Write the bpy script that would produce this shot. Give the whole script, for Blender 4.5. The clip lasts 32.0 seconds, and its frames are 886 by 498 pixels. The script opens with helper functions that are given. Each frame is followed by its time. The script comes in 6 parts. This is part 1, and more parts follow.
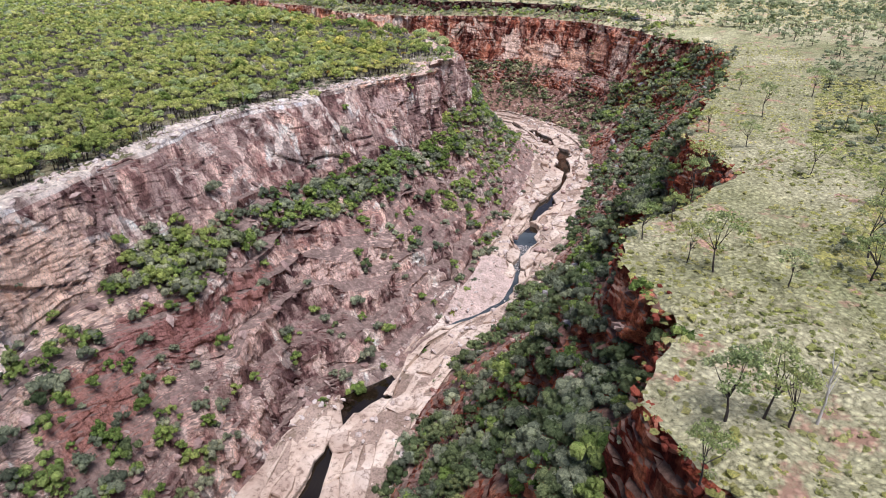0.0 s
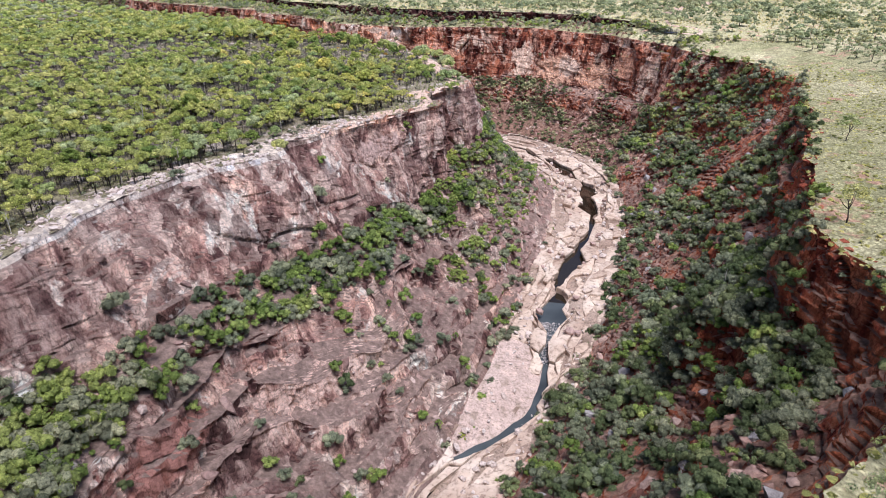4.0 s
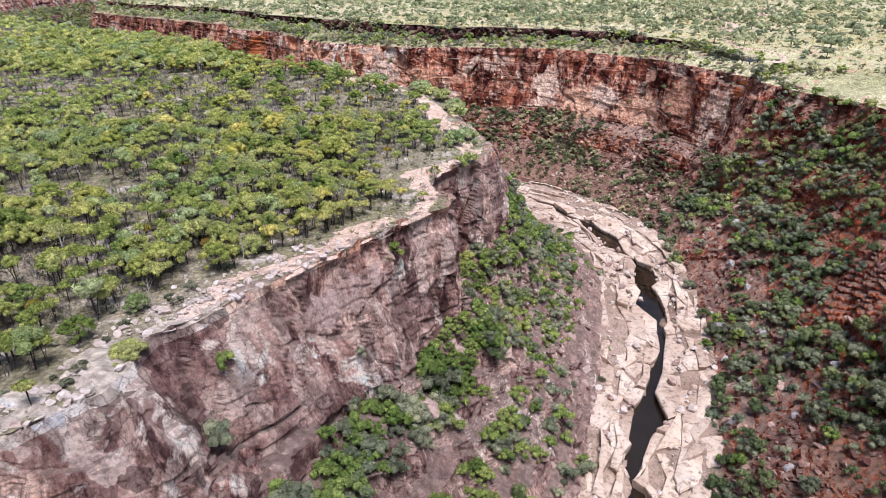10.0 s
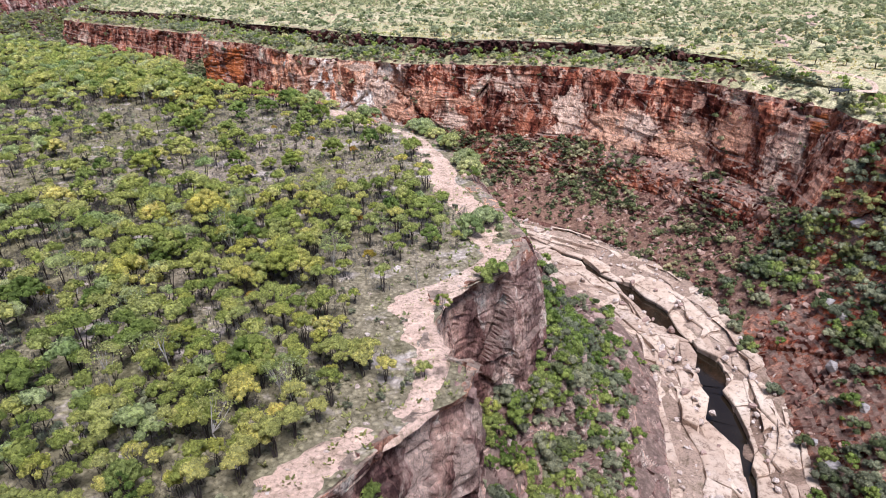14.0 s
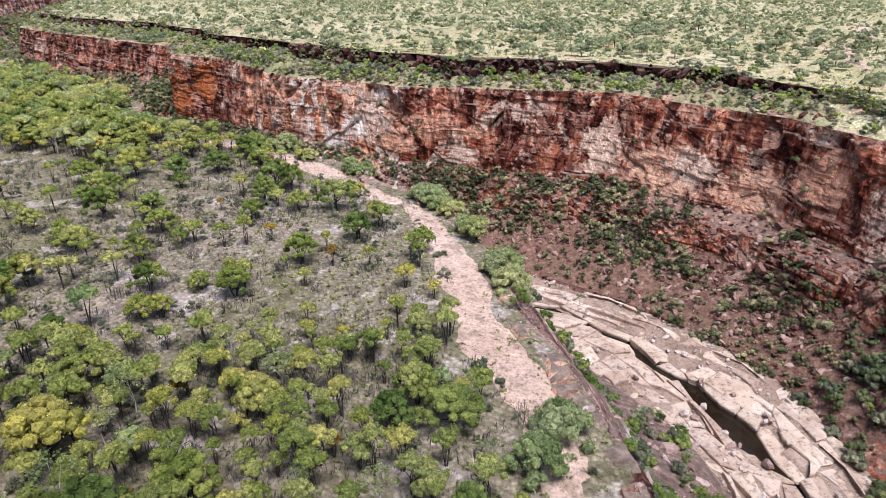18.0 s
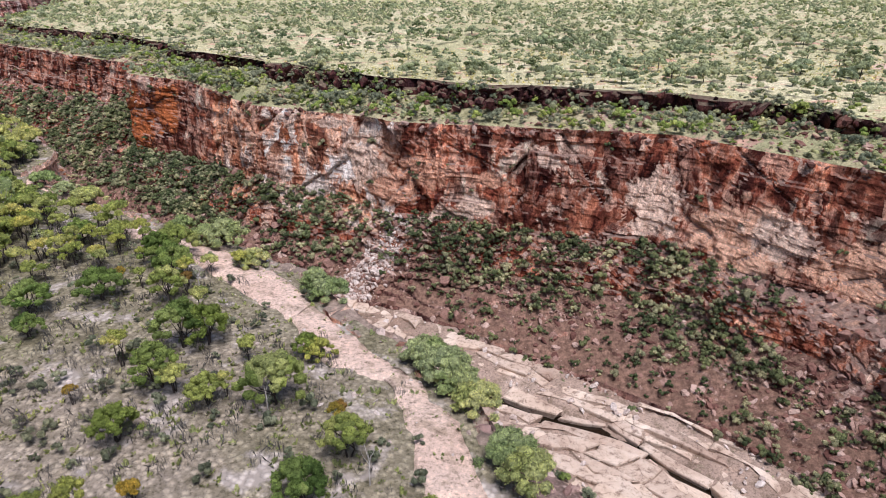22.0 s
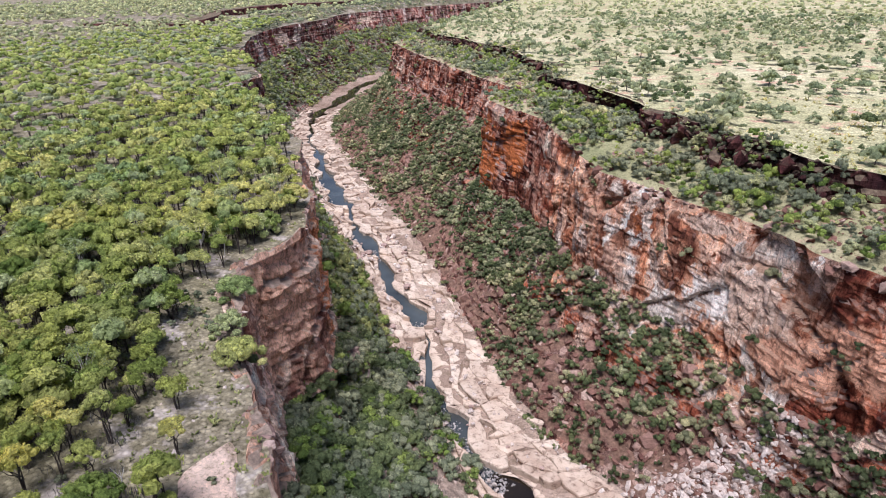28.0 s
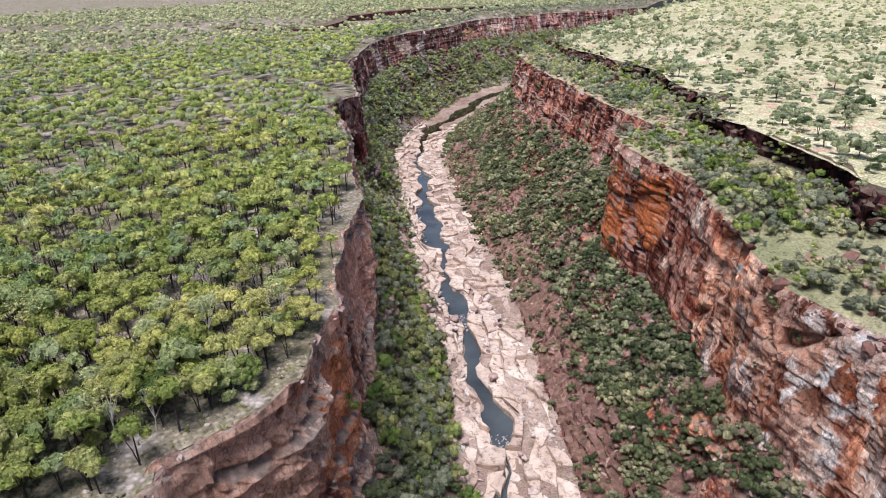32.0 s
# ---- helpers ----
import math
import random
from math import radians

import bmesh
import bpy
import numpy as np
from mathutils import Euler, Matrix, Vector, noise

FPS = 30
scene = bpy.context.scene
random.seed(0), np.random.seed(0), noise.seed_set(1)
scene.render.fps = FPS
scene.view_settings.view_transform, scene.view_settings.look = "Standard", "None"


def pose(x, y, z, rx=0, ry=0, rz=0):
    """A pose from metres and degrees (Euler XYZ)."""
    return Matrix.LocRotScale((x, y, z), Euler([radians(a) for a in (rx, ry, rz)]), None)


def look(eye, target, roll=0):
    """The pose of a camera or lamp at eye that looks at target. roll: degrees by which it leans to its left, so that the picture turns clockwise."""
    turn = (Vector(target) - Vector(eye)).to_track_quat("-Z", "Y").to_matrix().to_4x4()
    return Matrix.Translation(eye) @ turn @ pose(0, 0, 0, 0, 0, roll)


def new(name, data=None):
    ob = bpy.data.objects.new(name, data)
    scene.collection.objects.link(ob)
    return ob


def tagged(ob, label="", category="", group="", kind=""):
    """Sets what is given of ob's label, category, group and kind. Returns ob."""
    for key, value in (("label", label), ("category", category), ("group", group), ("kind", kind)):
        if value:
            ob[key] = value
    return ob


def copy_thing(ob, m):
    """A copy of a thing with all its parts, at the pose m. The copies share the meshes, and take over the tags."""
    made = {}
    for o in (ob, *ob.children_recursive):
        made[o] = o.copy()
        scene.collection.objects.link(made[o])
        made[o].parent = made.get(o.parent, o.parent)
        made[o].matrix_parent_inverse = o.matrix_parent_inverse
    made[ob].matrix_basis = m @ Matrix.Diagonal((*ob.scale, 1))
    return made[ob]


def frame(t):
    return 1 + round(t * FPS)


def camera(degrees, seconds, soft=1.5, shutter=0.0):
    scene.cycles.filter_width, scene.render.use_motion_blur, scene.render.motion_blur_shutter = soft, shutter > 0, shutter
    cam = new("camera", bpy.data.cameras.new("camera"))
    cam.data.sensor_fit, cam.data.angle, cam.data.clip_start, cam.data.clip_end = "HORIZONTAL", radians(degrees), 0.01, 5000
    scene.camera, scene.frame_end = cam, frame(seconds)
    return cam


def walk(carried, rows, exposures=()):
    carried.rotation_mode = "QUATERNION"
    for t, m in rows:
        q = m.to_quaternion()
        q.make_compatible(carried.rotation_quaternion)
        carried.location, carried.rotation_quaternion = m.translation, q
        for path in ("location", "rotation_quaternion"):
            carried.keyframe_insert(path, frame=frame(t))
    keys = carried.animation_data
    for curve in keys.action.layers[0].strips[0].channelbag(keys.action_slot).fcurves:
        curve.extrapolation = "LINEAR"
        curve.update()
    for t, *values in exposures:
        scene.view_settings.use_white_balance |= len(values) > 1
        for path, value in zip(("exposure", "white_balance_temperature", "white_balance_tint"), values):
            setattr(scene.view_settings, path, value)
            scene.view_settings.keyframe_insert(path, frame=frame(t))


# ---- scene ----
cam = camera(70.7, 32.0, 1.0)
METRES, EYE, TILT, LEAN, TURN = 360.0, 86.0, -25.9, 0.0, 0.0
ROWS = [
    (0.0, 0.0, 0.0, 0.0, 0.0, 0.0, -0.0),
    (0.5, -0.0004, 0.0136, 0.0064, 0.02, 0.04, -0.02),
    (1.0, -0.0008, 0.0275, 0.013, 0.06, 0.08, -0.01),
    (1.5, -0.0012, 0.0412, 0.0194, 0.06, 0.11, 0.02),
    (2.0, -0.0015, 0.0551, 0.026, 0.1, 0.16, 0.05),
    (2.5, -0.0016, 0.069, 0.0325, 0.15, 0.23, 0.06),
    (3.0, -0.0018, 0.0828, 0.0392, 0.18, 0.27, 0.13),
    (3.5, -0.0021, 0.0966, 0.046, 0.21, 0.29, 0.15),
    (5.5, -0.0042, 0.1538, 0.0736, 0.18, 0.42, 0.2),
    (6.0, -0.0044, 0.1681, 0.0804, 0.23, 0.47, 0.27),
    (6.5, -0.0047, 0.1823, 0.0873, 0.23, 0.52, 0.26),
    (7.0, -0.0053, 0.1967, 0.0944, 0.21, 0.52, 0.28),
    (7.5, -0.0055, 0.211, 0.1011, 0.26, 0.57, 0.33),
    (8.0, -0.0061, 0.2254, 0.1082, 0.24, 0.56, 0.32),
    (8.5, -0.0065, 0.2397, 0.1152, 0.25, 0.57, 0.35),
    (9.0, -0.0069, 0.2541, 0.1221, 0.28, 0.58, 0.38),
    (9.5, -0.0076, 0.2686, 0.129, 0.26, 0.59, 0.38),
    (10.0, -0.0079, 0.2829, 0.1359, 0.3, 0.62, 0.41),
    (10.5, -0.0083, 0.2972, 0.1429, 0.32, 0.64, 0.43),
    (11.0, -0.0089, 0.3115, 0.15, 0.31, 0.63, 0.41),
    (11.5, -0.0093, 0.3249, 0.1564, 0.32, 0.66, 0.43),
    (12.0, -0.0098, 0.3392, 0.1633, 0.34, 0.69, 0.45),
    (12.5, -0.0104, 0.3535, 0.1704, 0.36, 0.68, 0.45),
    (13.0, -0.0108, 0.3677, 0.1773, 0.36, 0.69, 0.44),
    (13.5, -0.0112, 0.3821, 0.1843, 0.37, 0.7, 0.44),
    (14.0, -0.0117, 0.3963, 0.1913, 0.37, 0.69, 0.43),
    (14.5, -0.0122, 0.4107, 0.1984, 0.38, 0.7, 0.46),
    (16.5, -0.0223, 0.466, 0.2241, -0.26, 0.82, 0.47),
    (17.0, -0.0226, 0.4803, 0.2311, -0.23, 0.85, 0.47),
    (17.5, -0.0228, 0.4945, 0.2381, -0.23, 0.85, 0.48),
    (18.0, -0.0231, 0.5089, 0.2451, -0.23, 0.88, 0.49),
    (18.5, -0.0236, 0.5233, 0.252, -0.21, 0.91, 0.5),
    (19.0, -0.0242, 0.5375, 0.2589, -0.22, 0.95, 0.47),
    (19.5, -0.0247, 0.5518, 0.2659, -0.21, 0.98, 0.45),
    (20.0, -0.0251, 0.5662, 0.2727, -0.2, 1.0, 0.45),
    (20.5, -0.0257, 0.5805, 0.2796, -0.22, 1.03, 0.44),
    (21.0, -0.0261, 0.5947, 0.2866, -0.21, 1.05, 0.42),
    (21.5, -0.0265, 0.6089, 0.2936, -0.2, 1.08, 0.39),
    (22.0, -0.027, 0.6232, 0.3007, -0.2, 1.1, 0.37),
    (22.5, -0.0275, 0.6374, 0.308, -0.21, 1.1, 0.35),
    (23.0, -0.0285, 0.6516, 0.315, 0.28, 1.11, 0.09),
    (23.5, -0.0297, 0.6658, 0.3222, 1.42, 1.12, -0.42),
    (24.0, -0.0299, 0.6803, 0.3284, 5.1, 1.16, -1.99),
    (24.5, -0.031, 0.6946, 0.3358, 8.57, 0.96, -3.48),
    (25.0, -0.0321, 0.7086, 0.3428, 12.05, 0.73, -4.94),
    (25.5, -0.0338, 0.7225, 0.35, 15.57, 0.34, -6.38),
    (27.5, -0.0446, 0.7756, 0.3767, 29.97, -2.01, -12.11),
    (28.0, -0.0501, 0.7886, 0.3829, 33.62, -2.78, -13.43),
    (28.5, -0.0563, 0.801, 0.3888, 37.16, -3.63, -14.66),
    (29.0, -0.0623, 0.8131, 0.3951, 37.73, -3.76, -14.86),
    (29.5, -0.0694, 0.8249, 0.401, 37.67, -3.71, -14.86),
    (30.0, -0.0772, 0.8364, 0.4066, 37.63, -3.63, -14.87),
    (30.5, -0.0852, 0.8477, 0.4122, 37.63, -3.61, -14.91),
    (31.0, -0.094, 0.8587, 0.4175, 38.89, -3.86, -15.34),
    (31.5, -0.1031, 0.8695, 0.4228, 42.17, -4.75, -16.39),
    (32.0, -0.1123, 0.88, 0.4282, 45.43, -5.68, -17.35),
]
walk(cam, [(t, pose(0, 0, EYE, TILT, LEAN, TURN) @ pose(METRES * x, METRES * y, METRES * z, 90 + pitch, roll, yaw)) for t, x, y, z, yaw, pitch, roll in ROWS],
     [(0.0, 0.44, 5600, 18), (8.0, 0.58, 5620, 18), (18.0, 0.5, 5700, 18), (24.0, 0.36, 5740, 18), (28.0, 0.5, 5620, 18), (32.0, 0.54, 5600, 18)])

# ---- light ----
SUN_EL, SUN_ROT = 69.0, 154.0
world = bpy.data.worlds.new("sky")
scene.world = world
world.use_nodes = True
wn, wl = world.node_tree.nodes, world.node_tree.links
sky = wn.new("ShaderNodeTexSky")
sky.sky_type, sky.sun_disc = "NISHITA", False
sky.sun_elevation, sky.sun_rotation = radians(SUN_EL), radians(SUN_ROT)
sky.air_density, sky.dust_density, sky.ozone_density = 1.0, 2.5, 1.0
wn["Background"].inputs["Strength"].default_value = 0.066
wl.new(sky.outputs["Color"], wn["Background"].inputs["Color"])
sun = new("sun", bpy.data.lights.new("sun", "SUN"))
sun.data.energy, sun.data.angle, sun.data.color = 3.7, radians(28), (1.0, 0.95, 0.88)
sun_dir = Vector((math.sin(radians(SUN_ROT)) * math.cos(radians(SUN_EL)), math.cos(radians(SUN_ROT)) * math.cos(radians(SUN_EL)), math.sin(radians(SUN_EL))))
sun.matrix_world = look(sun_dir * 400, (0, 0, 0))


# ---- numeric tools ----
def hash01(i, j, k, seed):
    with np.errstate(over="ignore"):
        h = (i.astype(np.int64) * 374761393 + j.astype(np.int64) * 668265263 + k.astype(np.int64) * 1440662683 + seed * 974634777) & 0xFFFFFFFF
        h = ((h ^ (h >> 13)) * 1274126177) & 0xFFFFFFFF
        h = ((h ^ (h >> 16)) * 2246822519) & 0xFFFFFFFF
        h = h ^ (h >> 15)
    return (h & 0xFFFFFF) / float(0xFFFFFF)


def vnoise(p, seed=0):
    f = np.floor(p)
    i = f.astype(np.int64)
    t = p - f
    t = t * t * (3 - 2 * t)
    out = 0
    for a in (0, 1):
        for b in (0, 1):
            for c in (0, 1):
                w = (t[:, 0] if a else 1 - t[:, 0]) * (t[:, 1] if b else 1 - t[:, 1]) * (t[:, 2] if c else 1 - t[:, 2])
                out = out + w * hash01(i[:, 0] + a, i[:, 1] + b, i[:, 2] + c, seed)
    return out * 2 - 1


def fbm(p, octaves=4, seed=0, gain=0.5):
    out, amp = 0, 1.0
    for o in range(octaves):
        out = out + amp * vnoise(p * 2.03 ** o + 17.3 * o, seed + o)
        amp *= gain
    return out


def worley(p, seed=0):
    """Random value of the nearest cell, and the gap between the two nearest seeds."""
    i = np.floor(p).astype(np.int64)
    best, second, val = np.full(len(p), 9.0), np.full(len(p), 9.0), np.zeros(len(p))
    for a in (-1, 0, 1):
        for b in (-1, 0, 1):
            for c in (-1, 0, 1):
                q = i + (a, b, c)
                s = np.stack([hash01(q[:, 0], q[:, 1], q[:, 2], seed + n) for n in (1, 2, 3)], 1)
                d = np.linalg.norm(q + s - p, axis=1)
                v = hash01(q[:, 0], q[:, 1], q[:, 2], seed + 7)
                near = d < best
                second = np.where(near, best, np.minimum(second, d))
                val = np.where(near, v, val)
                best = np.where(near, d, best)
    return val, second - best


def spline(ctrl, t):
    """Catmull-Rom through the rows of ctrl at the parameters t (0 .. rows-1)."""
    c = np.asarray(ctrl, float)
    if c.ndim == 1:
        c = c[:, None]
    c = np.vstack([2 * c[0] - c[1], c, 2 * c[-1] - c[-2]])
    k = np.clip(np.floor(t).astype(int), 0, len(c) - 4)
    u = (t - k)[:, None]
    p0, p1, p2, p3 = c[k], c[k + 1], c[k + 2], c[k + 3]
    return 0.5 * (2 * p1 + (p2 - p0) * u + (2 * p0 - 5 * p1 + 4 * p2 - p3) * u ** 2 + (3 * p1 - p0 - 3 * p2 + p3) * u ** 3)


def linear(values, t):
    return np.interp(t, np.arange(len(values)), values)


def mesh_from(name, verts, faces, smooth=True):
    """faces: an (n, 3) or (n, 4) integer array, or a list of them."""
    me = bpy.data.meshes.new(name)
    groups = faces if isinstance(faces, list) else [faces]
    loops = np.concatenate([g.ravel() for g in groups]).astype(np.int32)
    sizes = np.concatenate([np.full(len(g), g.shape[1]) for g in groups]).astype(np.int32)
    me.vertices.add(len(verts)), me.loops.add(len(loops)), me.polygons.add(len(sizes))
    me.vertices.foreach_set("co", np.asarray(verts, np.float32).ravel())
    me.loops.foreach_set("vertex_index", loops)
    me.polygons.foreach_set("loop_start", np.concatenate([[0], np.cumsum(sizes)[:-1]]).astype(np.int32))
    me.polygons.foreach_set("use_smooth", np.full(len(sizes), smooth))
    me.update(calc_edges=True)
    return me


def grid_faces(rows, cols):
    a = np.arange(rows * cols).reshape(rows, cols)
    return np.stack([a[:-1, :-1].ravel(), a[1:, :-1].ravel(), a[1:, 1:].ravel(), a[:-1, 1:].ravel()], 1)


def put(name, me, mat, parent=None, label=""):
    ob = new(name, me)
    if mat and not me.materials:
        me.materials.append(mat)
    ob.parent = parent
    return tagged(ob, label)


def grid_normals(P):
    n = np.cross(np.gradient(P, axis=0), np.gradient(P, axis=1))
    return n / np.maximum(np.linalg.norm(n, axis=2, keepdims=True), 1e-6)

# ---- materials ----
class Nodes:
    def __init__(self, name, rough=0.9):
        self.mat = bpy.data.materials.new(name)
        self.mat.use_nodes = True
        self.n, self.l = self.mat.node_tree.nodes, self.mat.node_tree.links
        self.bsdf = self.n["Principled BSDF"]
        self.bsdf.inputs["Roughness"].default_value = rough
        self.bsdf.inputs["Specular IOR Level"].default_value = 0.1
        self.geo = self.n.new("ShaderNodeNewGeometry")

    def mapped(self, scale):
        m = self.n.new("ShaderNodeMapping")
        m.inputs["Scale"].default_value = scale
        self.l.new(self.geo.outputs["Position"], m.inputs["Vector"])
        return m.outputs["Vector"]

    def noise(self, scale, vec=(1, 1, 1), detail=4.0, rough=0.55, distort=0.0):
        t = self.n.new("ShaderNodeTexNoise")
        t.inputs["Scale"].default_value, t.inputs["Detail"].default_value = scale, detail
        t.inputs["Roughness"].default_value, t.inputs["Distortion"].default_value = rough, distort
        self.l.new(self.mapped(vec), t.inputs["Vector"])
        return t.outputs["Fac"]

    def ramp(self, fac, stops):
        r = self.n.new("ShaderNodeValToRGB")
        e = r.color_ramp.elements
        while len(e) < len(stops):
            e.new(0.5)
        for el, (pos, col) in zip(e, stops):
            el.position = pos
            el.color = (*col, 1) if len(col) == 3 else (col[0],) * 3 + (1,)
        self.l.new(fac, r.inputs["Fac"])
        return r.outputs["Color"]

    def mix(self, fac, a, b, kind="MIX"):
        m = self.n.new("ShaderNodeMix")
        m.data_type, m.blend_type = "RGBA", kind
        for sock, v in ((m.inputs[0], fac), (m.inputs[6], a), (m.inputs[7], b)):
            if hasattr(v, "is_linked"):
                self.l.new(v, sock)
            elif isinstance(v, (int, float)):
                sock.default_value = v
            else:
                sock.default_value = (*v, 1)
        return m.outputs[2]

    def bump(self, height, strength, distance):
        b = self.n.new("ShaderNodeBump")
        b.inputs["Strength"].default_value, b.inputs["Distance"].default_value = strength, distance
        self.l.new(height, b.inputs["Height"])
        self.l.new(b.outputs["Normal"], self.bsdf.inputs["Normal"])

    def slope(self, lo, hi):
        """1 on level faces, 0 on steep ones."""
        s = self.n.new("ShaderNodeSeparateXYZ")
        self.l.new(self.geo.outputs["Normal"], s.inputs[0])
        return self.ramp(s.outputs["Z"], [(lo, (0,)), (hi, (1,))])

    def mask(self, value, lo, hi):
        """1 below lo, 0 above hi."""
        r = self.n.new("ShaderNodeMapRange")
        r.inputs["From Min"].default_value, r.inputs["From Max"].default_value = lo, hi
        r.inputs["To Min"].default_value, r.inputs["To Max"].default_value = 1.0, 0.0
        self.l.new(value, r.inputs["Value"])
        return r.outputs["Result"]

    def done(self, color):
        if hasattr(color, "is_linked"):
            self.l.new(color, self.bsdf.inputs["Base Color"])
        else:
            self.bsdf.inputs["Base Color"].default_value = (*color, 1)
        return self.mat


def cliff_material(name, dark, mid, light, pale, pale_amount, stain, flat, scars=(), bedding=0.6):
    """Weathered sandstone: mottled faces, fresh scars, run-off streaks, thin bedding, cracks, soil on ledges."""
    m = Nodes(name)
    warm = tuple(0.5 * a + 0.5 * b for a, b in zip(light, pale))
    base = m.ramp(m.noise(0.15, (1, 1, 0.4), 10, 0.68, 0.5), [(0.36, dark), (0.43, mid), (0.51, light), (0.545, warm), (0.59, mid), (0.64, dark)])
    broad = m.ramp(m.noise(0.045, (1, 1, 0.5), 4, 0.5), [(0.38, (0.55, 0.5, 0.53)), (0.5, (1, 1, 1)), (0.62, (1.32, 1.27, 1.22))])
    base = m.mix(0.8, base, broad, "MULTIPLY")
    face = m.n.new("ShaderNodeTexVoronoi")
    face.inputs["Scale"].default_value = 0.13
    shove = m.n.new("ShaderNodeMix")
    shove.data_type, shove.blend_type = "RGBA", "ADD"
    shove.inputs[0].default_value = 1.0
    m.l.new(m.mapped((1, 1, 0.45)), shove.inputs[6])
    push = m.n.new("ShaderNodeTexNoise")
    push.inputs["Scale"].default_value, push.inputs["Detail"].default_value = 0.35, 7
    swell = m.n.new("ShaderNodeVectorMath")
    swell.operation, swell.inputs[1].default_value = "MULTIPLY", (2.2, 2.2, 2.2)
    m.l.new(m.geo.outputs["Position"], push.inputs["Vector"])
    m.l.new(push.outputs["Color"], swell.inputs[0])
    m.l.new(swell.outputs[0], shove.inputs[7])
    m.l.new(shove.outputs[2], face.inputs["Vector"])
    tone = m.n.new("ShaderNodeSeparateXYZ")
    m.l.new(face.outputs["Color"], tone.inputs[0])
    base = m.mix(0.75, base, m.ramp(tone.outputs["X"], [(0.0, (0.5, 0.45, 0.47)), (0.35, (0.95, 0.93, 0.93)), (0.7, (1.08, 1.06, 1.03)), (1.0, (1.5, 1.45, 1.38))]), "MULTIPLY")
    fresh = m.ramp(m.noise(0.085, (1, 1, 0.75), 7, 0.6, 0.8), [(pale_amount, (0,)), (pale_amount + 0.025, (1,))])
    base = m.mix(fresh, base, m.ramp(m.noise(0.5, (1, 1, 0.4), 8, 0.65), [(0.36, tuple(0.55 * p for p in pale)), (0.5, pale), (0.64, tuple(min(0.82, 1.25 * p + 0.03) for p in pale))]))
    chip = m.n.new("ShaderNodeTexVoronoi")
    chip.inputs["Scale"].default_value = 0.42
    m.l.new(shove.outputs[2], chip.inputs["Vector"])
    chips = m.n.new("ShaderNodeSeparateXYZ")
    m.l.new(chip.outputs["Color"], chips.inputs[0])
    base = m.mix(m.ramp(chips.outputs["Y"], [(0.83, (0,)), (0.86, (0.75,))]), base, m.mix(0.5, pale, light))
    base = m.mix(m.ramp(chips.outputs["Y"], [(0.13, (0.65,)), (0.16, (0,))]), base, dark)
    varnish = m.ramp(m.noise(0.22, (1, 1, 0.42), 8, 0.66), [(stain, (0.36, 0.30, 0.31)), (stain + 0.06, (1, 1, 1))])
    base = m.mix(0.8, base, varnish, "MULTIPLY")
    streak = m.ramp(m.noise(0.9, (1, 1, 0.06), 6, 0.7), [(0.36, (0.4, 0.34, 0.35)), (0.47, (1, 1, 1)), (0.58, (1, 1, 1)), (0.67, (1.5, 1.46, 1.4))])
    base = m.mix(0.5, base, streak, "MULTIPLY")
    wobble = m.noise(0.28, (1, 1, 0.8), 6, 0.65)
    scar_tone = m.ramp(m.noise(0.7, (1, 1, 0.25), 7, 0.65), [(0.36, (0.55, 0.42, 0.36)), (0.5, (1, 1, 1)), (0.64, (1.2, 1.2, 1.2))])
    for place, size, col in scars:
        off = m.n.new("ShaderNodeVectorMath")
        off.operation, off.inputs[1].default_value = "SUBTRACT", place
        m.l.new(m.geo.outputs["Position"], off.inputs[0])
        fit = m.n.new("ShaderNodeVectorMath")
        fit.operation, fit.inputs[1].default_value = "DIVIDE", (size[0], size[0], size[1])
        m.l.new(off.outputs[0], fit.inputs[0])
        away = m.n.new("ShaderNodeVectorMath")
        away.operation = "LENGTH"
        m.l.new(fit.outputs[0], away.inputs[0])
        ragged = m.n.new("ShaderNodeMath")
        ragged.operation = "MULTIPLY_ADD"
        m.l.new(wobble, ragged.inputs[0])
        ragged.inputs[1].default_value = 2.4
        m.l.new(away.outputs["Value"], ragged.inputs[2])
        base = m.mix(m.mask(ragged.outputs[0], 1.95, 2.15), base, m.mix(0.75, col, scar_tone, 'MULTIPLY'))
    beds = m.noise(1.0, (0.022, 0.022, 1.7), 8, 0.74, 0.35)
    base = m.mix(bedding, base, m.ramp(beds, [(0.37, (0.36, 0.31, 0.31)), (0.45, (1, 1, 1)), (0.62, (1.1, 1.08, 1.05)), (0.7, (1.3, 1.26, 1.22))]), "MULTIPLY")
    crack = m.n.new("ShaderNodeTexVoronoi")
    crack.feature = "DISTANCE_TO_EDGE"
    crack.inputs["Scale"].default_value = 0.34
    bent = m.n.new("ShaderNodeMix")
    bent.data_type, bent.blend_type = "RGBA", "ADD"
    bent.inputs[0].default_value = 1.0
    m.l.new(m.mapped((1, 1, 0.55)), bent.inputs[6])
    wav = m.n.new("ShaderNodeTexNoise")
    wav.inputs["Scale"].default_value, wav.inputs["Detail"].default_value = 0.8, 5
    m.l.new(m.geo.outputs["Position"], wav.inputs["Vector"])
    m.l.new(wav.outputs["Color"], bent.inputs[7])
    m.l.new(bent.outputs[2], crack.inputs["Vector"])
    line = m.ramp(crack.outputs["Distance"], [(0.0, (0.15, 0.12, 0.12)), (0.028, (1, 1, 1))])
    base = m.mix(0.35, base, line, "MULTIPLY")
    fissure = m.n.new("ShaderNodeTexVoronoi")
    fissure.feature = "DISTANCE_TO_EDGE"
    fissure.inputs["Scale"].default_value = 0.95
